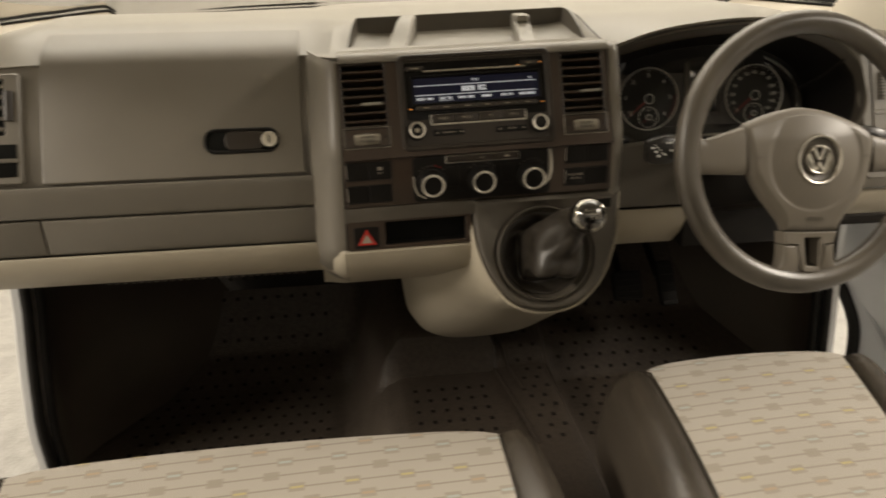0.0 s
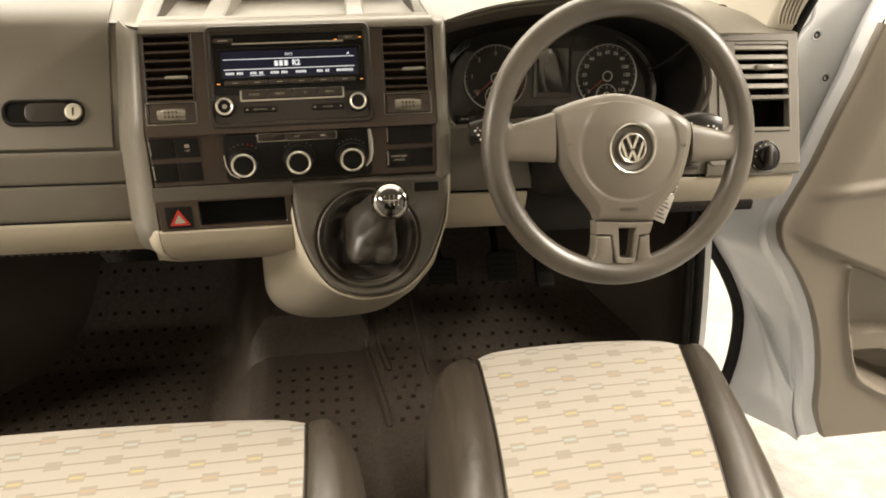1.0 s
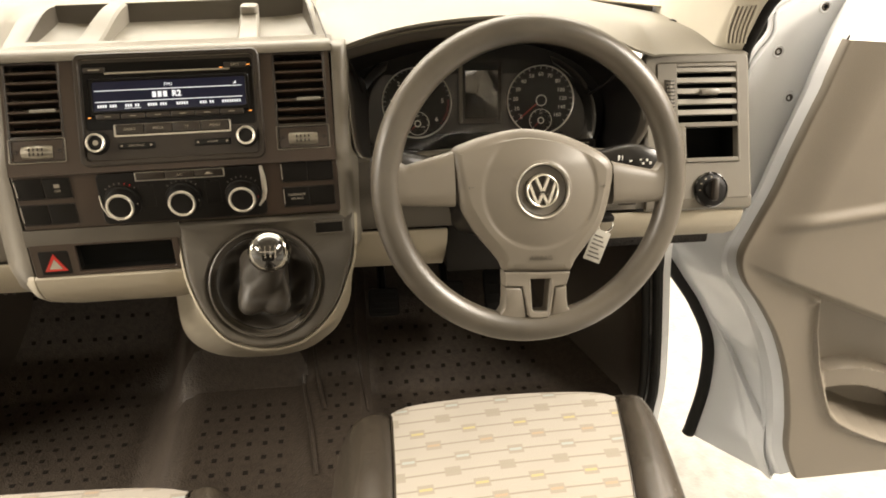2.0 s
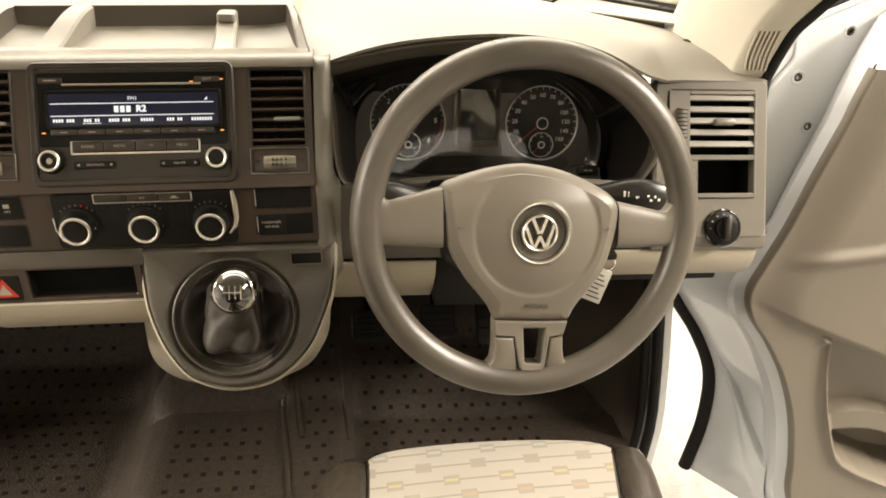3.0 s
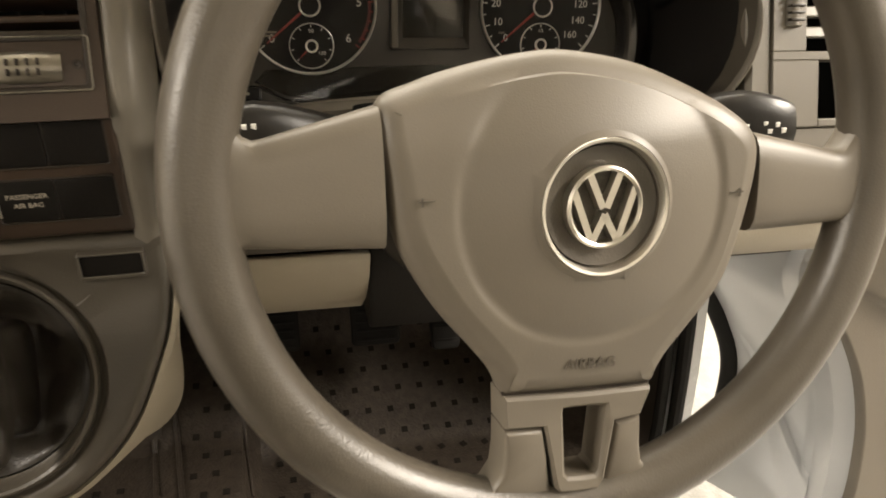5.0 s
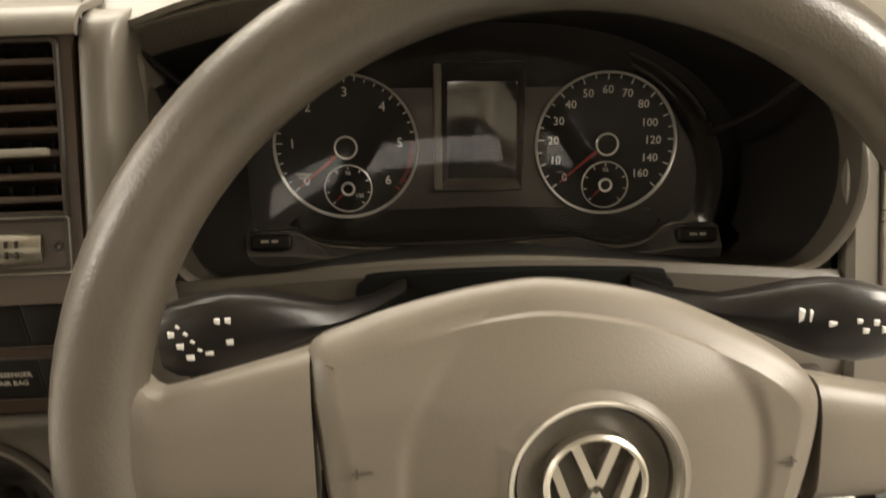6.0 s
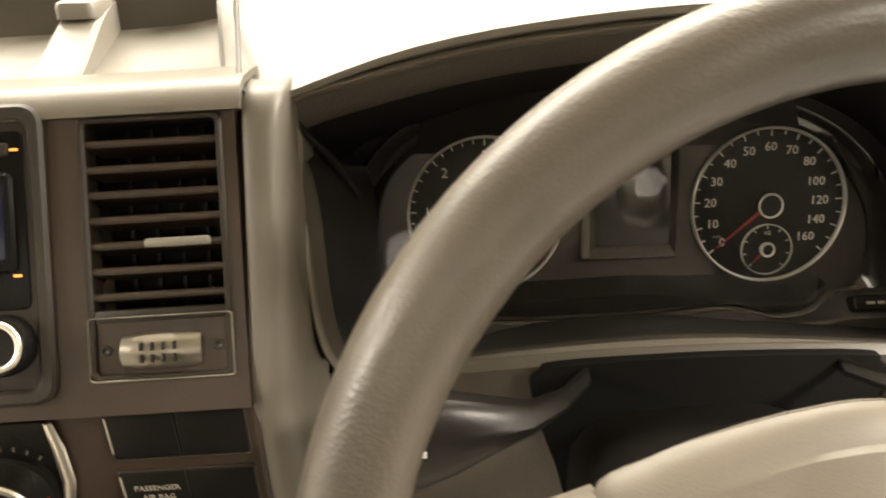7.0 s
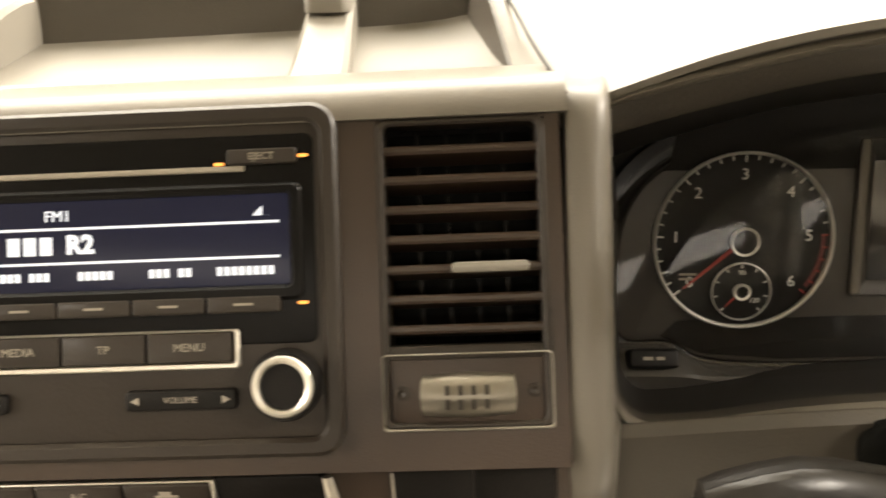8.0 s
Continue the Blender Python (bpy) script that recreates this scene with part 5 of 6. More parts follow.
part("knee_panel", profile_bar(KNEE, 0.232, 0.672, 0.010, 0.0015, 24, knee_shape), "pod", dash, "grey panel under the instruments")
part("knee_edge", profile_bar(KCREAM, 0.222, 0.372, 0.010, 0.0015), "cream", dash, "cream lower edge of the knee panel")
part("knee_edge", profile_bar([(1.034, 0.838), (1.032, 0.832), (1.034, 0.815), (1.046, 0.794), (1.075, 0.775)], 0.580, 0.838, 0.010, 0.0015), "cream", dash, "cream lower edge of the knee panel")
gap = spline([(0.353, 0.920), (0.358, 0.932), (0.370, 0.9375), (0.455, 0.940), (0.540, 0.9375), (0.552, 0.932), (0.557, 0.920), (0.546, 0.870), (0.536, 0.825), (0.455, 0.822), (0.388, 0.825), (0.368, 0.870)][::-1], 5, True)
# no hole is cut: black plate and block imitate the shaded opening
part("column_gap_plate", plate(gap, -0.004, 0.0015, 0.001), "deep", dash, "black rounded plate standing in for the shaded opening behind the column", Matrix.Translation((0, 1.0535, 0)) @ Matrix.Rotation(radians(90), 4, "X"))
part("column_opening_block", box(0.372, 0.580, 1.062, 1.20, 0.735, 0.834, 0.004), "black", dash, "black block standing in for the shaded opening round the steering column")
part("knee_side", profile_bar([(1.050, 0.915), (1.045, 0.90), (1.038, 0.865), (1.036, 0.842)], 0.560, 0.70, 0.02, 0.002), "dash_grey", dash, "grey panel beside the column")
for k in range(2):
    part("small_knob", box(0.63, 0.658, 1.028, 1.040, 0.853 + 0.012 * k, 0.860 + 0.012 * k, 0.002), "switch", dash, "small ribbed wheel")

# ---- driver's outer panel: side vent, pocket, lamp switch ----
RP = face_frame(0.760, 1.054, 0.920, 24)
part("side_panel", ring_plate(rrect(0.170, 0.226, 0.010, 0.0, 0.044), rrect(0.125, 0.146, 0.004, 0.0005, 0.0655), -0.014, 0.000, 0.004), "dash_grey", dash, "grey outer dash panel", RP)
part("side_panel_low", profile_bar([(1.030, 0.862), (1.0285, 0.858), (1.026, 0.845), (1.030, 0.839)], 0.674, 0.845, 0.012, 0.0012), "dash_grey", dash)
bm = bmesh.new()
for xa, xb, ya, yb in ((-0.0645, -0.0335, 0.0505, 0.1400), (0.0625, 0.0660, -0.0100, 0.1400), (-0.0335, 0.0625, 0.1350, 0.1400), (-0.0645, -0.0215, -0.0100, 0.0435),
                       (-0.0645, 0.0625, 0.0435, 0.0505), (-0.0215, 0.0625, -0.0100, -0.0035)):
    box(xa, xb, ya, yb, -0.014, 0.0025, 0.0008, bm, 1)
sv = part("side_vent", bm, "dash_grey", dash, "side air vent above a small pocket", RP)
part("duct", loft([[(x, y, z) for x, y in rrect(0.1275, 0.1485, 0.003, 0.0005, 0.0655)] for z in (-0.012, -0.060)], False, True), "deep", sv)
for k in range(5):
    y = 0.062 + k * 0.0162
    part("slat", loft([[(x, y + 0.0010, -0.016), (x, y - 0.0006, 0.0008), (x, y + 0.0006, 0.0020), (x, y + 0.0072, 0.0000), (x, y + 0.0085, -0.0020), (x, y + 0.0055, -0.016)] for x in (-0.0340, 0.0640)]), "dash_top", sv)
part("thumb_tab", box(0.002, 0.032, 0.0915, 0.101, -0.004, 0.008, 0.003), "dash_grey", sv, "vent thumb tab")
part("vent_wheel", tube([(-0.0465, 0.070 + 0.045 * q / 8, 0.001) for q in range(9)], 0.0072, 12), "dash_grey", sv, "ribbed vent wheel")
for q in range(8):
    part("rib", box(-0.0530, -0.0400, 0.0735 + 0.0055 * q, 0.0755 + 0.0055 * q, 0.004, 0.0090, 0.0006), "switch", sv)
ls = thing("lamp_switch", "round black headlamp switch in the outer dash panel", "switch", RP @ pose(0.0165, -0.0530, 0.001))
part("ring", lathe([(0.0275, -0.004), (0.0275, 0.002), (0.0255, 0.004), (0.0235, 0.0025)], 40), "gloss_black", ls)
part("dial", lathe([(0.0240, -0.002), (0.0240, 0.0030), (0.0150, 0.0050), (0.0140, 0.012), (0.0, 0.0125)], 40), "black", ls)
part("grip", box(-0.0045, 0.0045, -0.0170, 0.0170, 0.004, 0.0200, 0.003), "switch", ls, "raised grip", Matrix.Rotation(radians(-6), 4, "Z"))
for k in range(5):
    a = radians(60 + 60 * k / 2)
    part("mark", box(-0.0015, 0.0015, -0.001, 0.001, 0.0042, 0.0046, 0), "dim_print", ls, at=pose(0.0195 * math.cos(a), 0.0195 * math.sin(a), -0.0002))

# passenger's outer panel
LPF = face_frame(-0.760, 1.100, 0.985, 26)
lp = part("side_vent", ring_plate(rrect(0.130, 0.170, 0.006, 0.0, 0.0), rrect(0.100, 0.086, 0.003, -0.008, 0.033), -0.014, 0.006, 0.002), "dash_grey", dash, "side air vent above a small pocket", LPF)
part("duct", plate(rrect(0.10, 0.15, 0.003, -0.008, 0.0), -0.012, 0.001, 0.001), "deep", lp)
for k in range(5):
    y = 0.0 + k * 0.0165
    part("slat", box(-0.058, 0.040, y - 0.003, y + 0.003, -0.01, 0.004, 0.001), "dash_grey", lp)
part("vent_wheel", tube([(0.049, 0.012 + 0.045 * q / 8, 0.006) for q in range(9)], 0.007, 12), "switch", lp, "ribbed vent wheel")
# solid black plate: painted shade in place of a real hollow
part("pocket", box(-0.058, 0.058, -0.074, -0.024, 0.001, 0.0075, 0.001), "deep", lp, "black plate standing in for the shaded hollow of a pocket")
part("pocket_bar", box(-0.060, 0.060, -0.052, -0.046, 0.004, 0.009, 0.001), "dash_grey", lp)

# ---- steering wheel ----
WH = Matrix.Translation((0.453, 0.8786, 0.9568)) @ Matrix.Rotation(radians(3.4), 4, "Z") @ Matrix.Rotation(radians(90 - 17.3), 4, "X")
wheel = thing("steering_wheel", "grey-brown three-spoke steering wheel with a round chrome badge", "steering wheel", WH)
R = 0.1867
loops = []
for i in range(97):
    a = 2 * math.pi * i / 96
    lp = []
    for j in range(20):
        b = 2 * math.pi * j / 20
        rr = 0.0170 + 0.0006 * math.cos(2 * b)
        lp.append(((R + rr * math.cos(b)) * math.cos(a), (R + rr * math.cos(b)) * math.sin(a), rr * 1.02 * math.sin(b)))
    loops.append(lp)
bm = loft(loops, False, False)
bmesh.ops.remove_doubles(bm, verts=bm.verts, dist=1e-6)
part("rim", bm, "wheel", wheel, "thick grained rim")

PAD = spline([(-0.008, 0.067), (0.030, 0.060), (0.060, 0.048), (0.085, 0.034), (0.0985, 0.020), (0.1005, 0.003), (0.094, -0.028), (0.0835, -0.058), (0.0640, -0.084), (0.0520, -0.1000), (0.0450, -0.1135), (0.0385, -0.1155), (0.002, -0.1135), (-0.0385, -0.1100), (-0.0450, -0.1075), (-0.0500, -0.0960), (-0.0600, -0.082), (-0.0800, -0.056), (-0.0975, -0.022), (-0.1025, 0.012), (-0.1045, 0.044), (-0.085, 0.054), (-0.062, 0.0605), (-0.035, 0.0655)], 5, True)
PAD = PAD[::-1]


def pad_loop(d, z, lift):
    out = []
    for x, y in scaled(PAD, d):
        out.append((x, y, z + lift(x, y)))
    return out


def pad_lift(x, y):
    """The pad bulges in the middle and falls towards the foot."""
    return -0.007 * smooth((-0.055 - y) / 0.075) - 0.010 * smooth((y - 0.02) / 0.045)


cx, cy = 0.0025, -0.0085
loops = [pad_loop(0, 0.000, lambda x, y: 0), pad_loop(0, 0.0090, pad_lift), pad_loop(0.0012, 0.0125, pad_lift), pad_loop(0.0035, 0.0155, pad_lift), pad_loop(0.0070, 0.0178, pad_lift), pad_loop(0.0110, 0.0190, pad_lift)]
base = [(x, y) for x, y in scaled(PAD, 0.011)]
DISC = 0.0725
for k in [0.985 - 0.60 * i / 43 for i in range(44)]:
    lp = []
    for x, y in base:
        X, Y = cx + (x - cx) * k, cy + (y - cy) * k
        r = math.hypot(X - cx, Y - cy)
        if r < 0.0362 + 0.004 * k:
            X, Y = cx + (X - cx) * (0.0362 + 0.004 * k) / r, cy + (Y - cy) * (0.0362 + 0.004 * k) / r
        r = math.hypot(X - cx, Y - cy)
        inside = smooth((DISC + 0.003 - r) / 0.006)
        lp.append((X, Y, 0.0190 + pad_lift(X, Y) * (1 - 0.25 * inside) - 0.0020 * inside + 0.0115 * max(0.0, 1 - (r / DISC) ** 2) + 0.0015 * smooth((0.100 - r) / 0.03)))
    loops.append(lp)
ZL = 0.0292
circ = []
for x, y in base:
    a = math.atan2(y - cy, x - cx)
    circ.append(a)
loops.append([(cx + 0.0345 * math.cos(a), cy + 0.0345 * math.sin(a), ZL) for a in circ])
loops.append([(cx + 0.0320 * math.cos(a), cy + 0.0320 * math.sin(a), ZL - 0.003) for a in circ])
loops.append([(cx + 0.0305 * math.cos(a), cy + 0.0305 * math.sin(a), ZL - 0.0075) for a in circ])
pad = part("airbag_pad", loft(loops), "pad", wheel, "smooth bulging centre pad")
for s in (-1, 1):
    m = Matrix.Translation((cx + s * 0.084 - 0.004, -0.004 - s * 0.004, 0.0206))
    part("horn_mark", bars([(-0.004, 0.004)], -0.0004, 0.0004, 0.0, bars([(-0.0006 + s * 0.002, 0.0006 + s * 0.002)], -0.0025, 0.002, 0.0)), "wheel", pad, at=m)
writing("AIRBAG", 0.0085, 0.002, -0.0940, 0.0168, "wheel", pad, turn=-4)
bd = part("badge", lathe([(0.0345, ZL - 0.006), (0.0346, ZL - 0.0008), (0.0338, ZL + 0.0006), (0.0324, ZL + 0.0002), (0.0316, ZL - 0.0016), (0.0312, ZL - 0.0040)], 64, cx=cx, cy=cy), "satin", pad, "round chrome badge ring")
part("badge_disc", lathe([(0.0310, ZL - 0.012), (0.0300, ZL - 0.0050), (0.020, ZL - 0.0075), (0.0, ZL - 0.0075)], 56, cx=cx, cy=cy), "wheel", bd)
part("inner_ring", lathe([(0.0205, ZL - 0.008), (0.0205, ZL - 0.0015), (0.0193, ZL - 0.0005), (0.0180, ZL - 0.0015), (0.0178, ZL - 0.008)], 52, cx=cx, cy=cy), "satin", bd)


def stroke(a, b, w=0.0026):
    a, b = Vector((cx + a[0], cy + a[1])), Vector((cx + b[0], cy + b[1]))
    n = Vector((-(b - a).y, (b - a).x)).normalized() * w / 2
    q = [a - n, b - n, b + n, a + n]
    return loft([[(p.x, p.y, z) for p in q] for z in (ZL - 0.008, ZL - 0.0018)])


for a, b in (((-0.0085, 0.0172), (-0.0010, -0.0005)), ((0.0085, 0.0172), (0.0010, -0.0005)), ((-0.0165, 0.0090), (-0.0070, -0.0172)), ((0.0165, 0.0090), (0.0070, -0.0172)), ((-0.0068, -0.0172), (0.0002, -0.0035)), ((0.0068, -0.0172), (-0.0002, -0.0035))):
    part("badge_bar", stroke(a, b, 0.0036), "satin", bd)


def spoke(s):
    """A side spoke from the pad to the rim."""
    loops = []
    for t in [i / 20 for i in range(21)]:
        x0 = 0.1000 if s > 0 else 0.1035
        x = (x0 + (0.180 - x0) * t)
        top = (0.0215 if s > 0 else 0.0440) - 0.019 * t + 0.030 * smooth((t - 0.70) / 0.30) ** 1.6
        bot = (-0.0335 if s > 0 else -0.0240) + (-0.001 if s > 0 else 0.006) * t - 0.012 * smooth((t - 0.86) / 0.14)
        zc = 0.0155 - 0.006 * smooth(t)
        h = 0.015 - 0.004 * t
        lp = []
        for j in range(28):
            b = 2 * math.pi * j / 28
            c, w = math.cos(b), math.sin(b)
            r = 1 / (abs(c) ** 3.6 + abs(w) ** 3.6) ** (1 / 3.6)
            lp.append((s * x, (top + bot) / 2 + (top - bot) / 2 * r * c, zc - h + h * r * w))
        loops.append(lp)
    return loft(loops)


for s in (-1, 1):
    part("spoke", spoke(s), "pad", wheel, "flat side spoke")
# lower spoke: a broad foot that flares into the rim, and a raised frame round its open slot
FOOT = [(-0.0440, -0.1290), (-0.0444, -0.1440), (-0.0462, -0.1560), (-0.0520, -0.1640), (-0.0640, -0.1680), (-0.0780, -0.1690), (-0.0600, -0.1830), (-0.0300, -0.1900), (0.0000, -0.1920), (0.0300, -0.1915), (0.0580, -0.1850), (0.0720, -0.1740),
        (0.0580, -0.1735), (0.0470, -0.1705), (0.0400, -0.1630), (0.0376, -0.1500), (0.0372, -0.1330), (0.0216, -0.1345), (0.0190, -0.1500), (0.0158, -0.1690), (0.0118, -0.1745), (-0.0010, -0.1750), (-0.0125, -0.1730), (-0.0163, -0.1685), (-0.0195, -0.1480), (-0.0222, -0.1312)]
loops = [[(x, y, -0.012) for x, y in FOOT]]
for d_, z_ in ((0.0, 0.0070), (0.0006, 0.0092), (0.0018, 0.0106), (0.0035, 0.0112)):
    loops.append([(x, y, z_ - 0.006 * smooth((-0.150 - y) / 0.04)) for x, y in scaled(FOOT, d_)])
part("lower_spoke", loft(loops), "pad", wheel, "lower spoke that flares into the rim")
fo = [(-0.0440, -0.1095), (-0.0440, -0.1278), (-0.0217, -0.1298), (-0.0150, -0.1680), (-0.0118, -0.1717), (-0.0010, -0.1732), (0.0112, -0.1730), (0.0148, -0.1685), (0.0208, -0.1330), (0.0368, -0.1316), (0.0420, -0.1155), (0.0020, -0.1135)]
fi = [(-0.0108, -0.1212), (-0.0106, -0.1240), (-0.0103, -0.1310), (-0.0092, -0.1605), (-0.0072, -0.1632), (0.0010, -0.1642), (0.0096, -0.1645), (0.0118, -0.1622), (0.0150, -0.1330), (0.0157, -0.1265), (0.0160, -0.1228), (0.0022, -0.1217)]
part("spoke_frame", ring_plate(fo, fi, -0.012, 0.0118, 0.0018, zi=0.0112), "pad", wheel, "raised frame round the open slot")
part("pad_seam", tube(spline([(-0.0440, -0.1088, 0.0060), (0.002, -0.1125, 0.0068), (0.0430, -0.1148, 0.0060)], 8), 0.0016, 6), "switch", wheel, "dark seam under the pad")
part("rear_cover", lathe([(0.075, -0.004), (0.072, -0.02), (0.055, -0.05), (0.05, -0.06)], 36, cx=0.006, cy=-0.02), "black", wheel, "dark hub cover")

# steering column and stalks
col = thing("steering_column", "dark plastic steering column shroud with two stalks", "steering column", WH)
loops = []
for z, w, h, dy in ((-0.035, 0.058, 0.046, -0.024), (-0.06, 0.066, 0.050, -0.026), (-0.10, 0.070, 0.050, -0.032), (-0.15, 0.072, 0.048, -0.040), (-0.22, 0.070, 0.046, -0.048)):
    lp = []
    for j in range(24):
        b = 2 * math.pi * j / 24
        c, q = math.cos(b), math.sin(b)
        r = 1 / (abs(c) ** 4 + abs(q) ** 4) ** 0.25
        lp.append((0.004 + w * r * c, dy + h * r * q, z))
    loops.append(lp)
part("shroud", loft(loops), "black", col, "black column shroud")


def stalk(s):
    """A flat paddle with a sloping top and a square tip that tapers towards the column."""
    table = ((0.2535, 0.9500, 0.9300, 0.985, 0.006), (0.2550, 0.9560, 0.9240, 0.984, 0.010), (0.262, 0.9590, 0.9200, 0.984, 0.0115), (0.276, 0.9625, 0.9180, 0.985, 0.012), (0.292, 0.9640, 0.9190, 0.987, 0.012), (0.308, 0.9610, 0.9235, 0.990, 0.0115), (0.326, 0.9545, 0.9300, 0.995, 0.010), (0.346, 0.9460, 0.9340, 1.003, 0.008), (0.366, 0.9400, 0.9310, 1.022, 0.006), (0.385, 0.9350, 0.9280, 1.050, 0.005))

    def face_y(x, z):
        zt, zb, y, d = (curve_at([(r[0], r[k]) for r in table], x) for k in (1, 2, 3, 4))
        c = max(-0.98, min(0.98, (z - (zt + zb) / 2) / ((zt - zb) / 2)))
        return y - d * (1 - abs(c) ** 5) ** 0.2 + (0.007 if c > 0 else 0.0) * c

    loops = []
    for x, zt, zb, y, d in table:
        lp = []
        for j in range(28):
            b = 2 * math.pi * j / 28
            c, q = math.cos(b), math.sin(b)
            r = 1 / (abs(c) ** 5 + abs(q) ** 5) ** 0.2
            h = (zt - zb) / 2
            lp.append((x if s < 0 else 0.912 - x, y - d * r * q + (0.007 if q > 0 else 0.001) * max(0, c) * r, (zt + zb) / 2 + h * r * c))
        loops.append(lp)
    st = part("stalk", loft(loops), "stalk", col, "black stalk with small white symbols", WH.inverted())
    if s < 0:
        marks = [(0.262, 0.947, 0.004, 0.0045), (0.2665, 0.941, 0.0045, 0.0045), (0.271, 0.9345, 0.005, 0.0045), (0.2655, 0.951, 0.0028, 0.0018), (0.2695, 0.9475, 0.003, 0.0022), (0.273, 0.9435, 0.003, 0.0022), (0.2765, 0.939, 0.003, 0.0022), (0.281, 0.9365, 0.005, 0.003), (0.286, 0.9530, 0.0035, 0.0045), (0.2915, 0.9530, 0.0035, 0.0045), (0.292, 0.9420, 0.0045, 0.004)]
    else:
        marks = [(0.310, 0.945, 0.0028, 0.0150), (0.3055, 0.945, 0.0010, 0.0150), (0.294, 0.944, 0.005, 0.004), (0.280, 0.946, 0.0035, 0.0035), (0.2765, 0.941, 0.004, 0.004), (0.271, 0.945, 0.0035, 0.005), (0.266, 0.941, 0.004, 0.006)]
    for x, z, w, h in marks:
        X = x if s < 0 else 0.912 - x
        turn = Matrix.Translation((X, face_y(x, z), z)) @ Matrix.Rotation(radians(35 if w < 0.0032 and s < 0 else 0), 4, "Y")
        part("symbol", box(-w * 0.42, w * 0.42, -0.0004, 0.003, -h * 0.38, h * 0.38, 0.0002), "white", st, "", turn)


stalk(-1)
stalk(1)

key = thing("ignition_key", "ignition key with a hanging printed paper tag", "key", pose(0.611, 1.030, 0.830))
part("key_head", box(-0.012, 0.012, -0.012, 0.012, 0.0, 0.010, 0.003), "black", key)
part("key_ring", tube([(0.011 * math.cos(2 * math.pi * i / 20), -0.008, -0.006 + 0.011 * math.sin(2 * math.pi * i / 20)) for i in range(20)], 0.0012, 8, closed=True), "chrome", key, "thin steel ring")
tag = part("tag", box(-0.016, 0.016, -0.0012, 0.0012, -0.050, 0.0, 0.0008), "paper", key, "pale tag with lines of print", pose(-0.004, -0.009, -0.014, -14, 26, 8))
for k in range(6):
    part("print", box(-0.012, 0.012 - 0.004 * (k % 3), -0.0016, -0.0011, -0.044 + 0.0065 * k, -0.042 + 0.0065 * k, 0), "switch", tag)

# ---- seats ----
def seat(name, label, cxl, cxr, bl, br, yf, z, depth, sl=0.0, sr=0.0, wl=0.02, wr=0.0):
    """A cushion: cloth centre between cxl and cxr, vinyl bolsters out to bl and br, front edge at yf."""
    s = thing(name, label, "seat")

    def centre(u, v):
        y = yf - depth * v
        x = cxl + (cxr - cxl) * u + (sl * (1 - u) + sr * u) * v
        x += 0.009 * math.sin(math.pi * min(1, 1.3 * v))
        zz = z + 0.004 * math.sin(math.pi * u) - 0.02 * v
        roll = 0.012 * (1 - math.sqrt(max(0, 1 - (1 - min(1, v * 24)) ** 2)))
        return (x, y + 0.004 - (0.009 * (2 * u - 1) ** 2 + 0.012 * (2 * u - 1) ** 12) * (1 - v), zz + 0.009 - roll)

    bm = sheet(centre, 30, 50)
    uv = bm.loops.layers.uv.new("UVMap")
    for f in bm.faces:
        for lp in f.loops:
            lp[uv].uv = (lp.vert.co.x, lp.vert.co.y - 0.045 * lp.vert.co.x)
    part("cloth_panel", thicken(bm, 0.012, (0, 0, 1)), "fabric", s, "beige cloth with thin lines and small coloured blocks")
    part("piping", tube([tuple(Vector(centre(0, t / 30)) + Vector((0, 0, -0.0012))) for t in range(31)], 0.0018, 8), "vinyl", s)
    part("piping", tube([tuple(Vector(centre(1, t / 30)) + Vector((0, 0, -0.0012))) for t in range(31)], 0.0018, 8), "vinyl", s)

    def bolster(side):
        """A padded flank: level with the cloth at its seam, swelling a little and rolling over and down."""
        loops = []
        for i in range(41):
            t = i / 40
            v = (t - 0.05) / 0.95
            e = Vector(centre(0 if side < 0 else 1, max(0, v)))
            y = yf + 0.014 - (depth + 0.014) * t
            w = abs((bl - cxl) if side < 0 else (br - cxr)) + (wl if side < 0 else wr) * max(0, v)
            k = math.sqrt(max(0.0, 1 - (1 - min(1, t * 6.5)) ** 2))
            w *= 0.45 + 0.55 * k
            top = e.z - 0.034 * (1 - k) ** 1.3
            drop = 0.060 + 0.075 * k
            lp = []
            for j in range(19):
                a = math.pi / 2 * 1.12 * j / 18
                x = e.x + side * w * math.sin(min(a, math.pi / 2)) ** 0.92
                z_ = top - 0.004 * (1 - min(1, j / 1.0)) + 0.019 * k * math.sin(min(math.pi, 2.1 * a)) - drop * (1 - math.cos(a)) ** 1.15
                lp.append((x - side * 0.010 * max(0, a - math.pi / 2) / 0.2, y, z_))
            lp += [(e.x + side * w * 0.5, y, top - drop - 0.01), (e.x - side * 0.012, y, top - drop), (e.x - side * 0.006, y, top - 0.012)]
            loops.append(lp)
        part("bolster", loft(loops), "vinyl", s, "shiny dark vinyl side bolster")

    bolster(-1)
    bolster(1)
    core = [[(x, y, zz) for x, zz in ((bl + 0.03 + sl * v, z - 0.16), (br - 0.03 + sr * v, z - 0.16), (br - 0.03 + sr * v, z - 0.05), (bl + 0.03 + sl * v, z - 0.05))] for y, v in ((yf - 0.02, 0), (yf - depth, 1))]
    part("cushion_core", loft(core), "vinyl", s, "dark vinyl cushion sides")
    part("front_roll", tube([(cxl + (cxr - cxl) * q / 12, yf - 0.030, z - 0.052) for q in range(13)], 0.034, 16), "vinyl", s, "dark vinyl front edge")
    part("seat_base", box(min(cxl, bl) + 0.05, max(cxr, br) - 0.05 + min(0, sr) * 0.7, yf - depth, yf - 0.10, 0.17, z - 0.15, 0.02), "carpet", s, "dark seat plinth")
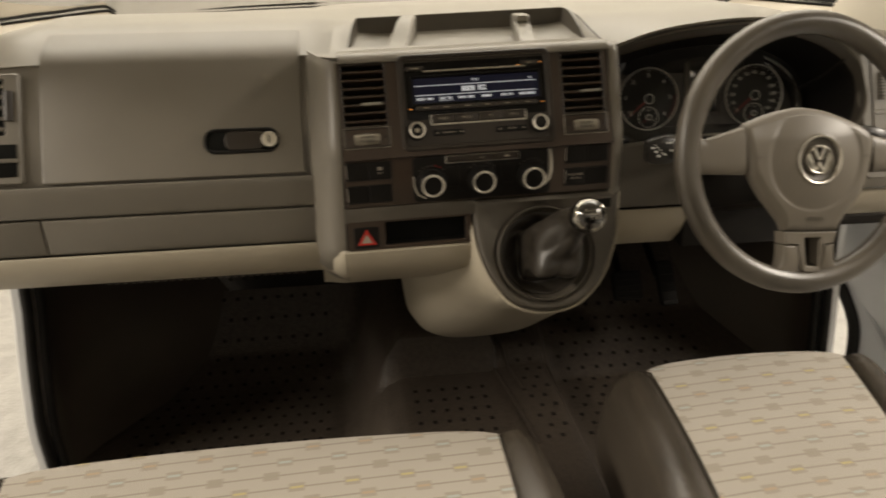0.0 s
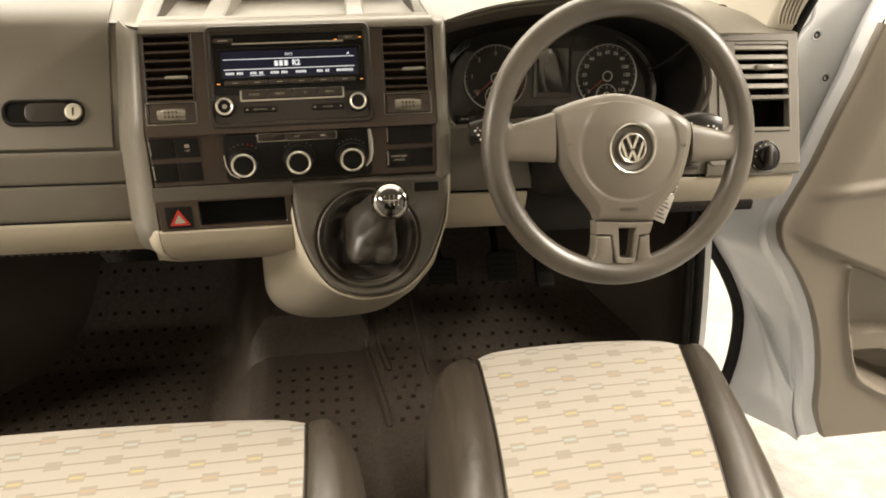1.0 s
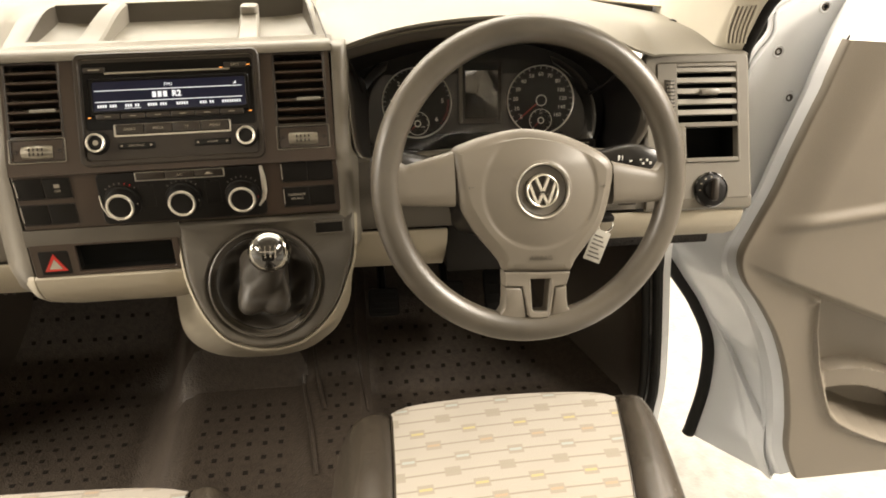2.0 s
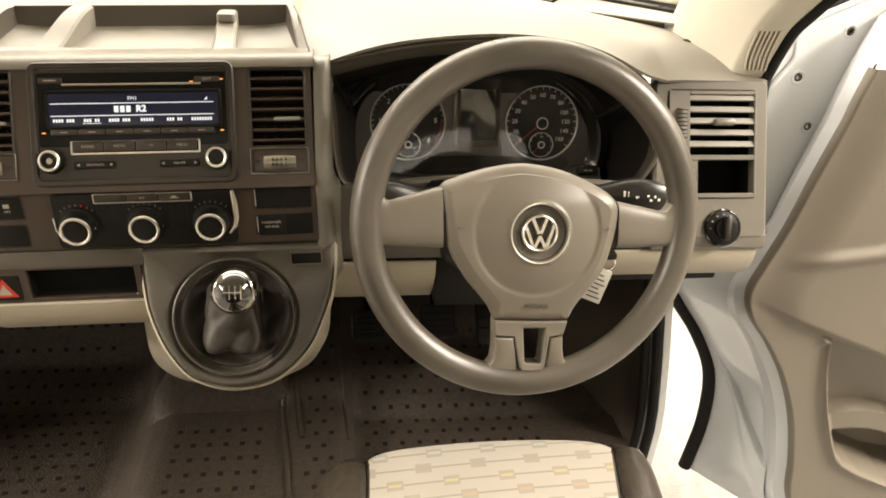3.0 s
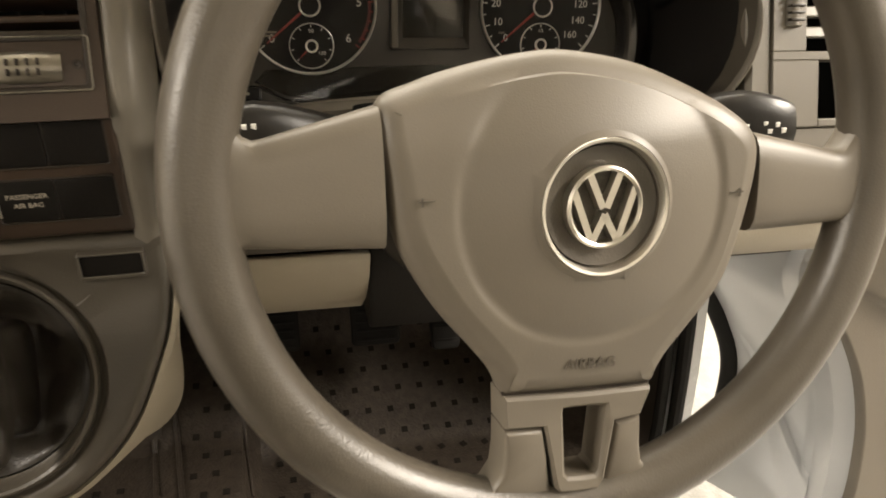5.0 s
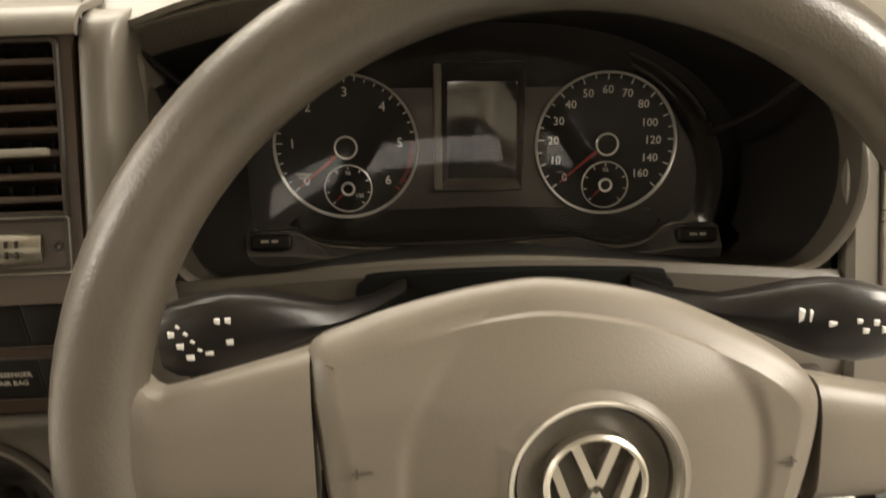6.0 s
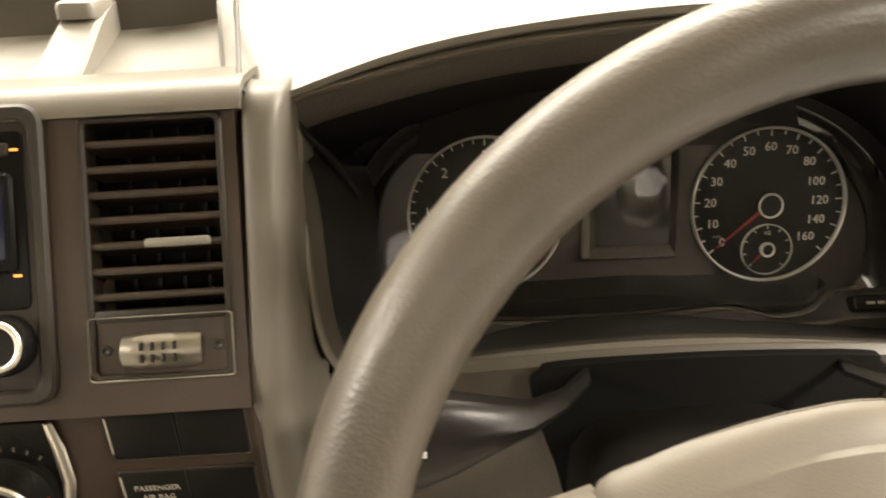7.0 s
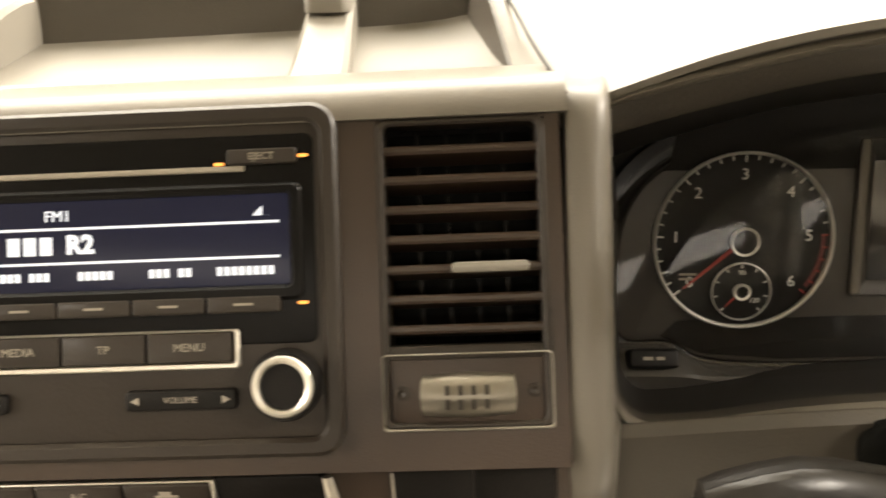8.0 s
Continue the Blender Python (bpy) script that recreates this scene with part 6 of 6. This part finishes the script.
    return s


seat("driver_seat", "driver's seat cushion in patterned beige cloth with dark vinyl bolsters", 0.272, 0.621, 0.182, 0.698, 0.946, 0.572, 0.62, -0.055, -0.155, 0.035, 0.060)
seat("passenger_bench", "wide passenger bench cushion in patterned beige cloth with dark vinyl bolsters", -0.708, -0.008, -0.790, 0.070, 0.836, 0.556, 0.52, 0.0, -0.03, 0.0, 0.05)

# ---- pedals ----
def pedal(name, x, y, z, w, h, lean, label):
    p = thing(name, label, "pedal", face_frame(x, y, z, lean), "foot pedals")
    part("pad", plate(rrect(w, h, 0.008), -0.012, 0.0, 0.003), "rubber", p)
    for i in range(5):
        part("rib", box(-w * 0.4, w * 0.4, -h * 0.38 + i * h * 0.19 - 0.002, -h * 0.38 + i * h * 0.19 + 0.002, 0.0, 0.0025, 0.001), "rubber", p)
    part("arm", tube([(0, 0, -0.010), (0.0, 0.03, -0.05), (0, 0.16, -0.10), (0, 0.30, -0.11)], 0.009, 8), "black", p)
    return p


pedal("clutch_pedal", 0.292, 1.42, 0.475, 0.065, 0.060, 35, "black rubber clutch pedal above the footwell floor")
pedal("brake_pedal", 0.432, 1.42, 0.480, 0.070, 0.070, 35, "black rubber brake pedal above the footwell floor")
pedal("accelerator_pedal", 0.538, 1.44, 0.470, 0.042, 0.110, 40, "slim black accelerator pedal above the footwell floor")

# ---- driver's door, standing wide open ----
DOOR_OUT = spline([(1.16, 1.29, 1.181), (1.07, 1.29, 1.142), (0.993, 1.29, 1.106), (0.982, 1.29, 1.089), (0.984, 1.29, 1.056), (0.955, 1.29, 1.006), (0.948, 1.30, 0.93), (0.925, 1.36, 0.80), (0.890, 1.42, 0.70), (0.930, 1.46, 0.56), (0.977, 1.47, 0.486), (1.043, 1.47, 0.394), (1.098, 1.47, 0.282), (1.112, 1.47, 0.146), (1.100, 1.47, 0.025), (1.094, 1.47, -0.01)], 22)
DOOR_IN = spline([(1.088, 1.21, 1.140), (1.063, 1.21, 1.076), (1.046, 1.21, 1.010), (1.040, 1.21, 0.979), (1.031, 1.21, 0.947), (1.012, 1.21, 0.878), (0.990, 1.21, 0.790), (0.966, 1.21, 0.72), (0.951, 1.21, 0.665), (0.968, 1.21, 0.612), (1.018, 1.21, 0.548), (1.068, 1.21, 0.470), (1.112, 1.21, 0.370), (1.142, 1.21, 0.262), (1.160, 1.21, 0.170), (1.200, 1.21, 0.085)], 22)


def door(s, label):
    n = len(DOOR_OUT)

    def face(u, v):
        """From the outer edge (0) over the plate and its pressings to the flange under the trim (1)."""
        i = round(v * (n - 1))
        a, d = Vector(DOOR_OUT[i]), Vector(DOOR_IN[i])
        k = smooth((a.y - 1.30) / 0.12)
        slant = Vector((0.76, 1.0, -0.337 - 0.92 * (0.947 - d.z)))
        f1 = d + slant * 0.034 + Vector((-0.022, 0, 0))
        f0 = d + slant * 0.080 + Vector((-0.034 - 0.006 * k, 0, 0))
        if u < 0.72:
            w = u / 0.72
            p = a.lerp(f0, w)
            low = smooth((0.42 - a.z) / 0.06)
            wb = 0.09 + (0.37 - a.z) * 3.3
            wa = 0.05 + (0.40 - a.z) * 1.95
            strip = smooth((w - wa) / 0.14) * (1 - smooth((w - wb) / 0.10))
            pit = smooth((w - wb) / 0.10) * (1 - smooth((w - 0.90) / 0.10))
            p += Vector((-0.006, -0.010, 0)) * strip * low + Vector((0.008, 0.011, 0)) * pit * smooth((0.40 - a.z) / 0.13)
            lip = 1 - smooth(w / 0.05)
            p.y += 0.012 * lip
        elif u < 0.80:
            t = (u - 0.72) / 0.08
            p = f0.lerp(f1, smooth(t))
            p.y += 0.007 * math.sin(math.pi * t) ** 2
        else:
            w = (u - 0.80) / 0.20
            p = f1.lerp(d + Vector((0.016, 0.004, 0)), w)
        return (s * p.x, p.y, p.z)

    d = part("door", thicken(sheet(face, 110, n - 1), 0.004), "paint", van, label)
    part("edge_seal", tube([(s * (p[0] - 0.006), p[1] + 0.004, p[2]) for p in DOOR_OUT if p[2] < 0.64], 0.016, 12), "rubber", d, "black rubber edge seal")
    part("frame_seal", tube([(s * (p[0] - 0.010), p[1] + 0.018, p[2] + 0.004) for p in DOOR_OUT if p[2] > 0.99], 0.008, 10), "rubber", d, "black rubber window seal")
    part("edge_flange", tube([(s * (p[0] - 0.004), p[1] + 0.010, p[2] + 0.002) for p in DOOR_OUT if p[2] > 0.90], 0.0055, 10), "paint", d, "rolled white frame edge")
    for x, z in ((1.001, 1.025), (1.042, 0.940), (1.072, 1.102)):
        y = min((abs(face(i / 110, j / (n - 1))[0] - s * x) + abs(face(i / 110, j / (n - 1))[2] - z), face(i / 110, j / (n - 1))[1]) for i in range(0, 100, 2) for j in range(0, 180, 2))[1]
        q = face_frame(s * x, y - 0.001, z, 0)
        part("bolt_dimple", lathe([(0.0125, -0.002), (0.0118, 0.0004), (0.0105, 0.0009), (0.0085, 0.0004), (0.0070, -0.001)], 28), "paint", d, "raised rim round the bolt", q)
        part("bolt", lathe([(0.0072, -0.004), (0.0070, -0.0006), (0.0060, 0.0002), (0.0042, 0.0000), (0.0036, -0.001), (0.0, -0.001)], 24), "kick", d, "dark capped fixing bolt", q)
    # two hinge arms between the pillar and the door
    for z in (0.665, 0.155):
        part("hinge_arm", tube([(s * 0.895, 1.36, z), (s * 0.92, 1.385, z + 0.004), (s * 0.95, 1.43, z + 0.004)], 0.011, 10), "paint", d, "white painted hinge arm")

    def pocket_left(z):
        return curve_at([(0.15, 1.50), (0.183, 1.382), (0.222, 1.301), (0.250, 1.256), (0.276, 1.231), (0.324, 1.206), (0.40, 1.175), (0.487, 1.148), (0.568, 1.133), (0.7, 1.12)], z)

    def pocket_low(x):
        return curve_at([(1.133, 0.568), (1.148, 0.487), (1.175, 0.40), (1.206, 0.324), (1.231, 0.276), (1.256, 0.250), (1.301, 0.222), (1.382, 0.183), (1.50, 0.15), (1.9, 0.12)], x)

    def trim(u, v):
        e = Vector(DOOR_IN[26 + round(v * (n - 27))])
        far = Vector((1.78, 1.21, e.z * 0.97 + 0.01))
        w = u ** 1.35
        p = e.lerp(far, w)
        dist = (p.x - e.x)
        k = math.sqrt(max(0, 1 - (1 - min(1, dist / 0.007)) ** 2))
        line = 0.568 - 0.43 * (p.x - 1.133)
        y = 1.206 - 0.016 * k
        y -= 0.016 * smooth((p.z - line + 0.004) / 0.020) * smooth((p.x - e.x) / 0.10)
        y -= 0.010 * (1 - smooth(abs(p.z - 0.735 - 0.12 * (p.x - 1.05)) / 0.022)) * smooth((dist - 0.02) / 0.1)
        g = min(p.x - pocket_left(p.z), (p.z - pocket_low(p.x)) * 1.1) * 0.8
        t = line - p.z
        hole = smooth(g / 0.020) * smooth(t / 0.018)
        y -= 0.010 * math.exp(-((g + 0.004) / 0.010) ** 2) * smooth(t / 0.01)
        rim = 0.374 - 2.2 * (p.x - 1.265) ** 2
        depth = 0.060 - 0.034 * smooth((rim - p.z) / 0.006) + 0.085 * smooth((rim - 0.052 - p.z) / 0.020)
        y += depth * hole
        return (s * p.x, y, p.z)

    part("trim_panel", thicken(sheet(trim, 260, n - 27), 0.004), "trim", d, "beige grained door trim with a moulded pocket")
    gap = [p for p in DOOR_IN if 0.985 < p[2] < 1.07]
    part("trim_gap", tube([(s * (p[0] + 0.006), 1.200, p[2]) for p in gap], [0.0010 + 0.0028 * math.sin(math.pi * i / (len(gap) - 1)) ** 0.6 for i in range(len(gap))], 8), "rubber", d, "dark gap beside the trim corner")
    part("outer_skin", box(min(s * 1.20, s * 1.80), max(s * 1.20, s * 1.80), 1.40, 1.46, 0.08, 1.0, 0.02), "paint", d, "white outer door skin")
    return d


door(1, "open white van door with beige inner trim")

# square dimples of the rubber floor, in the places that stay in view
stud_mesh = finish(box(-0.0047, 0.0047, -0.0047, 0.0047, -0.002, 0.0014, 0))
stud_mesh.materials.append(M["stud"])


def studs(x0, x1, y0, y1, px, py, ok=lambda x, y: True, odd=True):
    j = 0
    y = y0
    while y < y1:
        x = x0 + (px / 2 if odd and j % 2 else 0)
        while x < x1:
            if ok(x, y):
                dzx = (floor_z(x + 0.01, y) - floor_z(x - 0.01, y)) / 0.02
                dzy = (floor_z(x, y + 0.01) - floor_z(x, y - 0.01)) / 0.02
                ob = new("dimple", stud_mesh)
                ob.parent = floor
                ob.matrix_basis = Matrix.Translation((x, y, floor_z(x, y))) @ Vector((-dzx, -dzy, 1)).to_track_quat("Z", "Y").to_matrix().to_4x4()
            x += px
        y += py
        j += 1


studs(-0.74, -0.275, 1.16, 1.81, 0.036, 0.034, lambda x, y: x > -0.60 - 0.9 * (1.66 - min(y, 1.70)))
studs(-0.085, 0.10, 1.06, 1.375, 0.031, 0.040, odd=False)
studs(0.168, 0.225, 1.12, 1.52, 0.030, 0.036)
studs(0.285, 0.66, 1.12, 1.62, 0.036, 0.034, lambda x, y: x < 0.66 - 0.4 * max(0, y - 1.45))
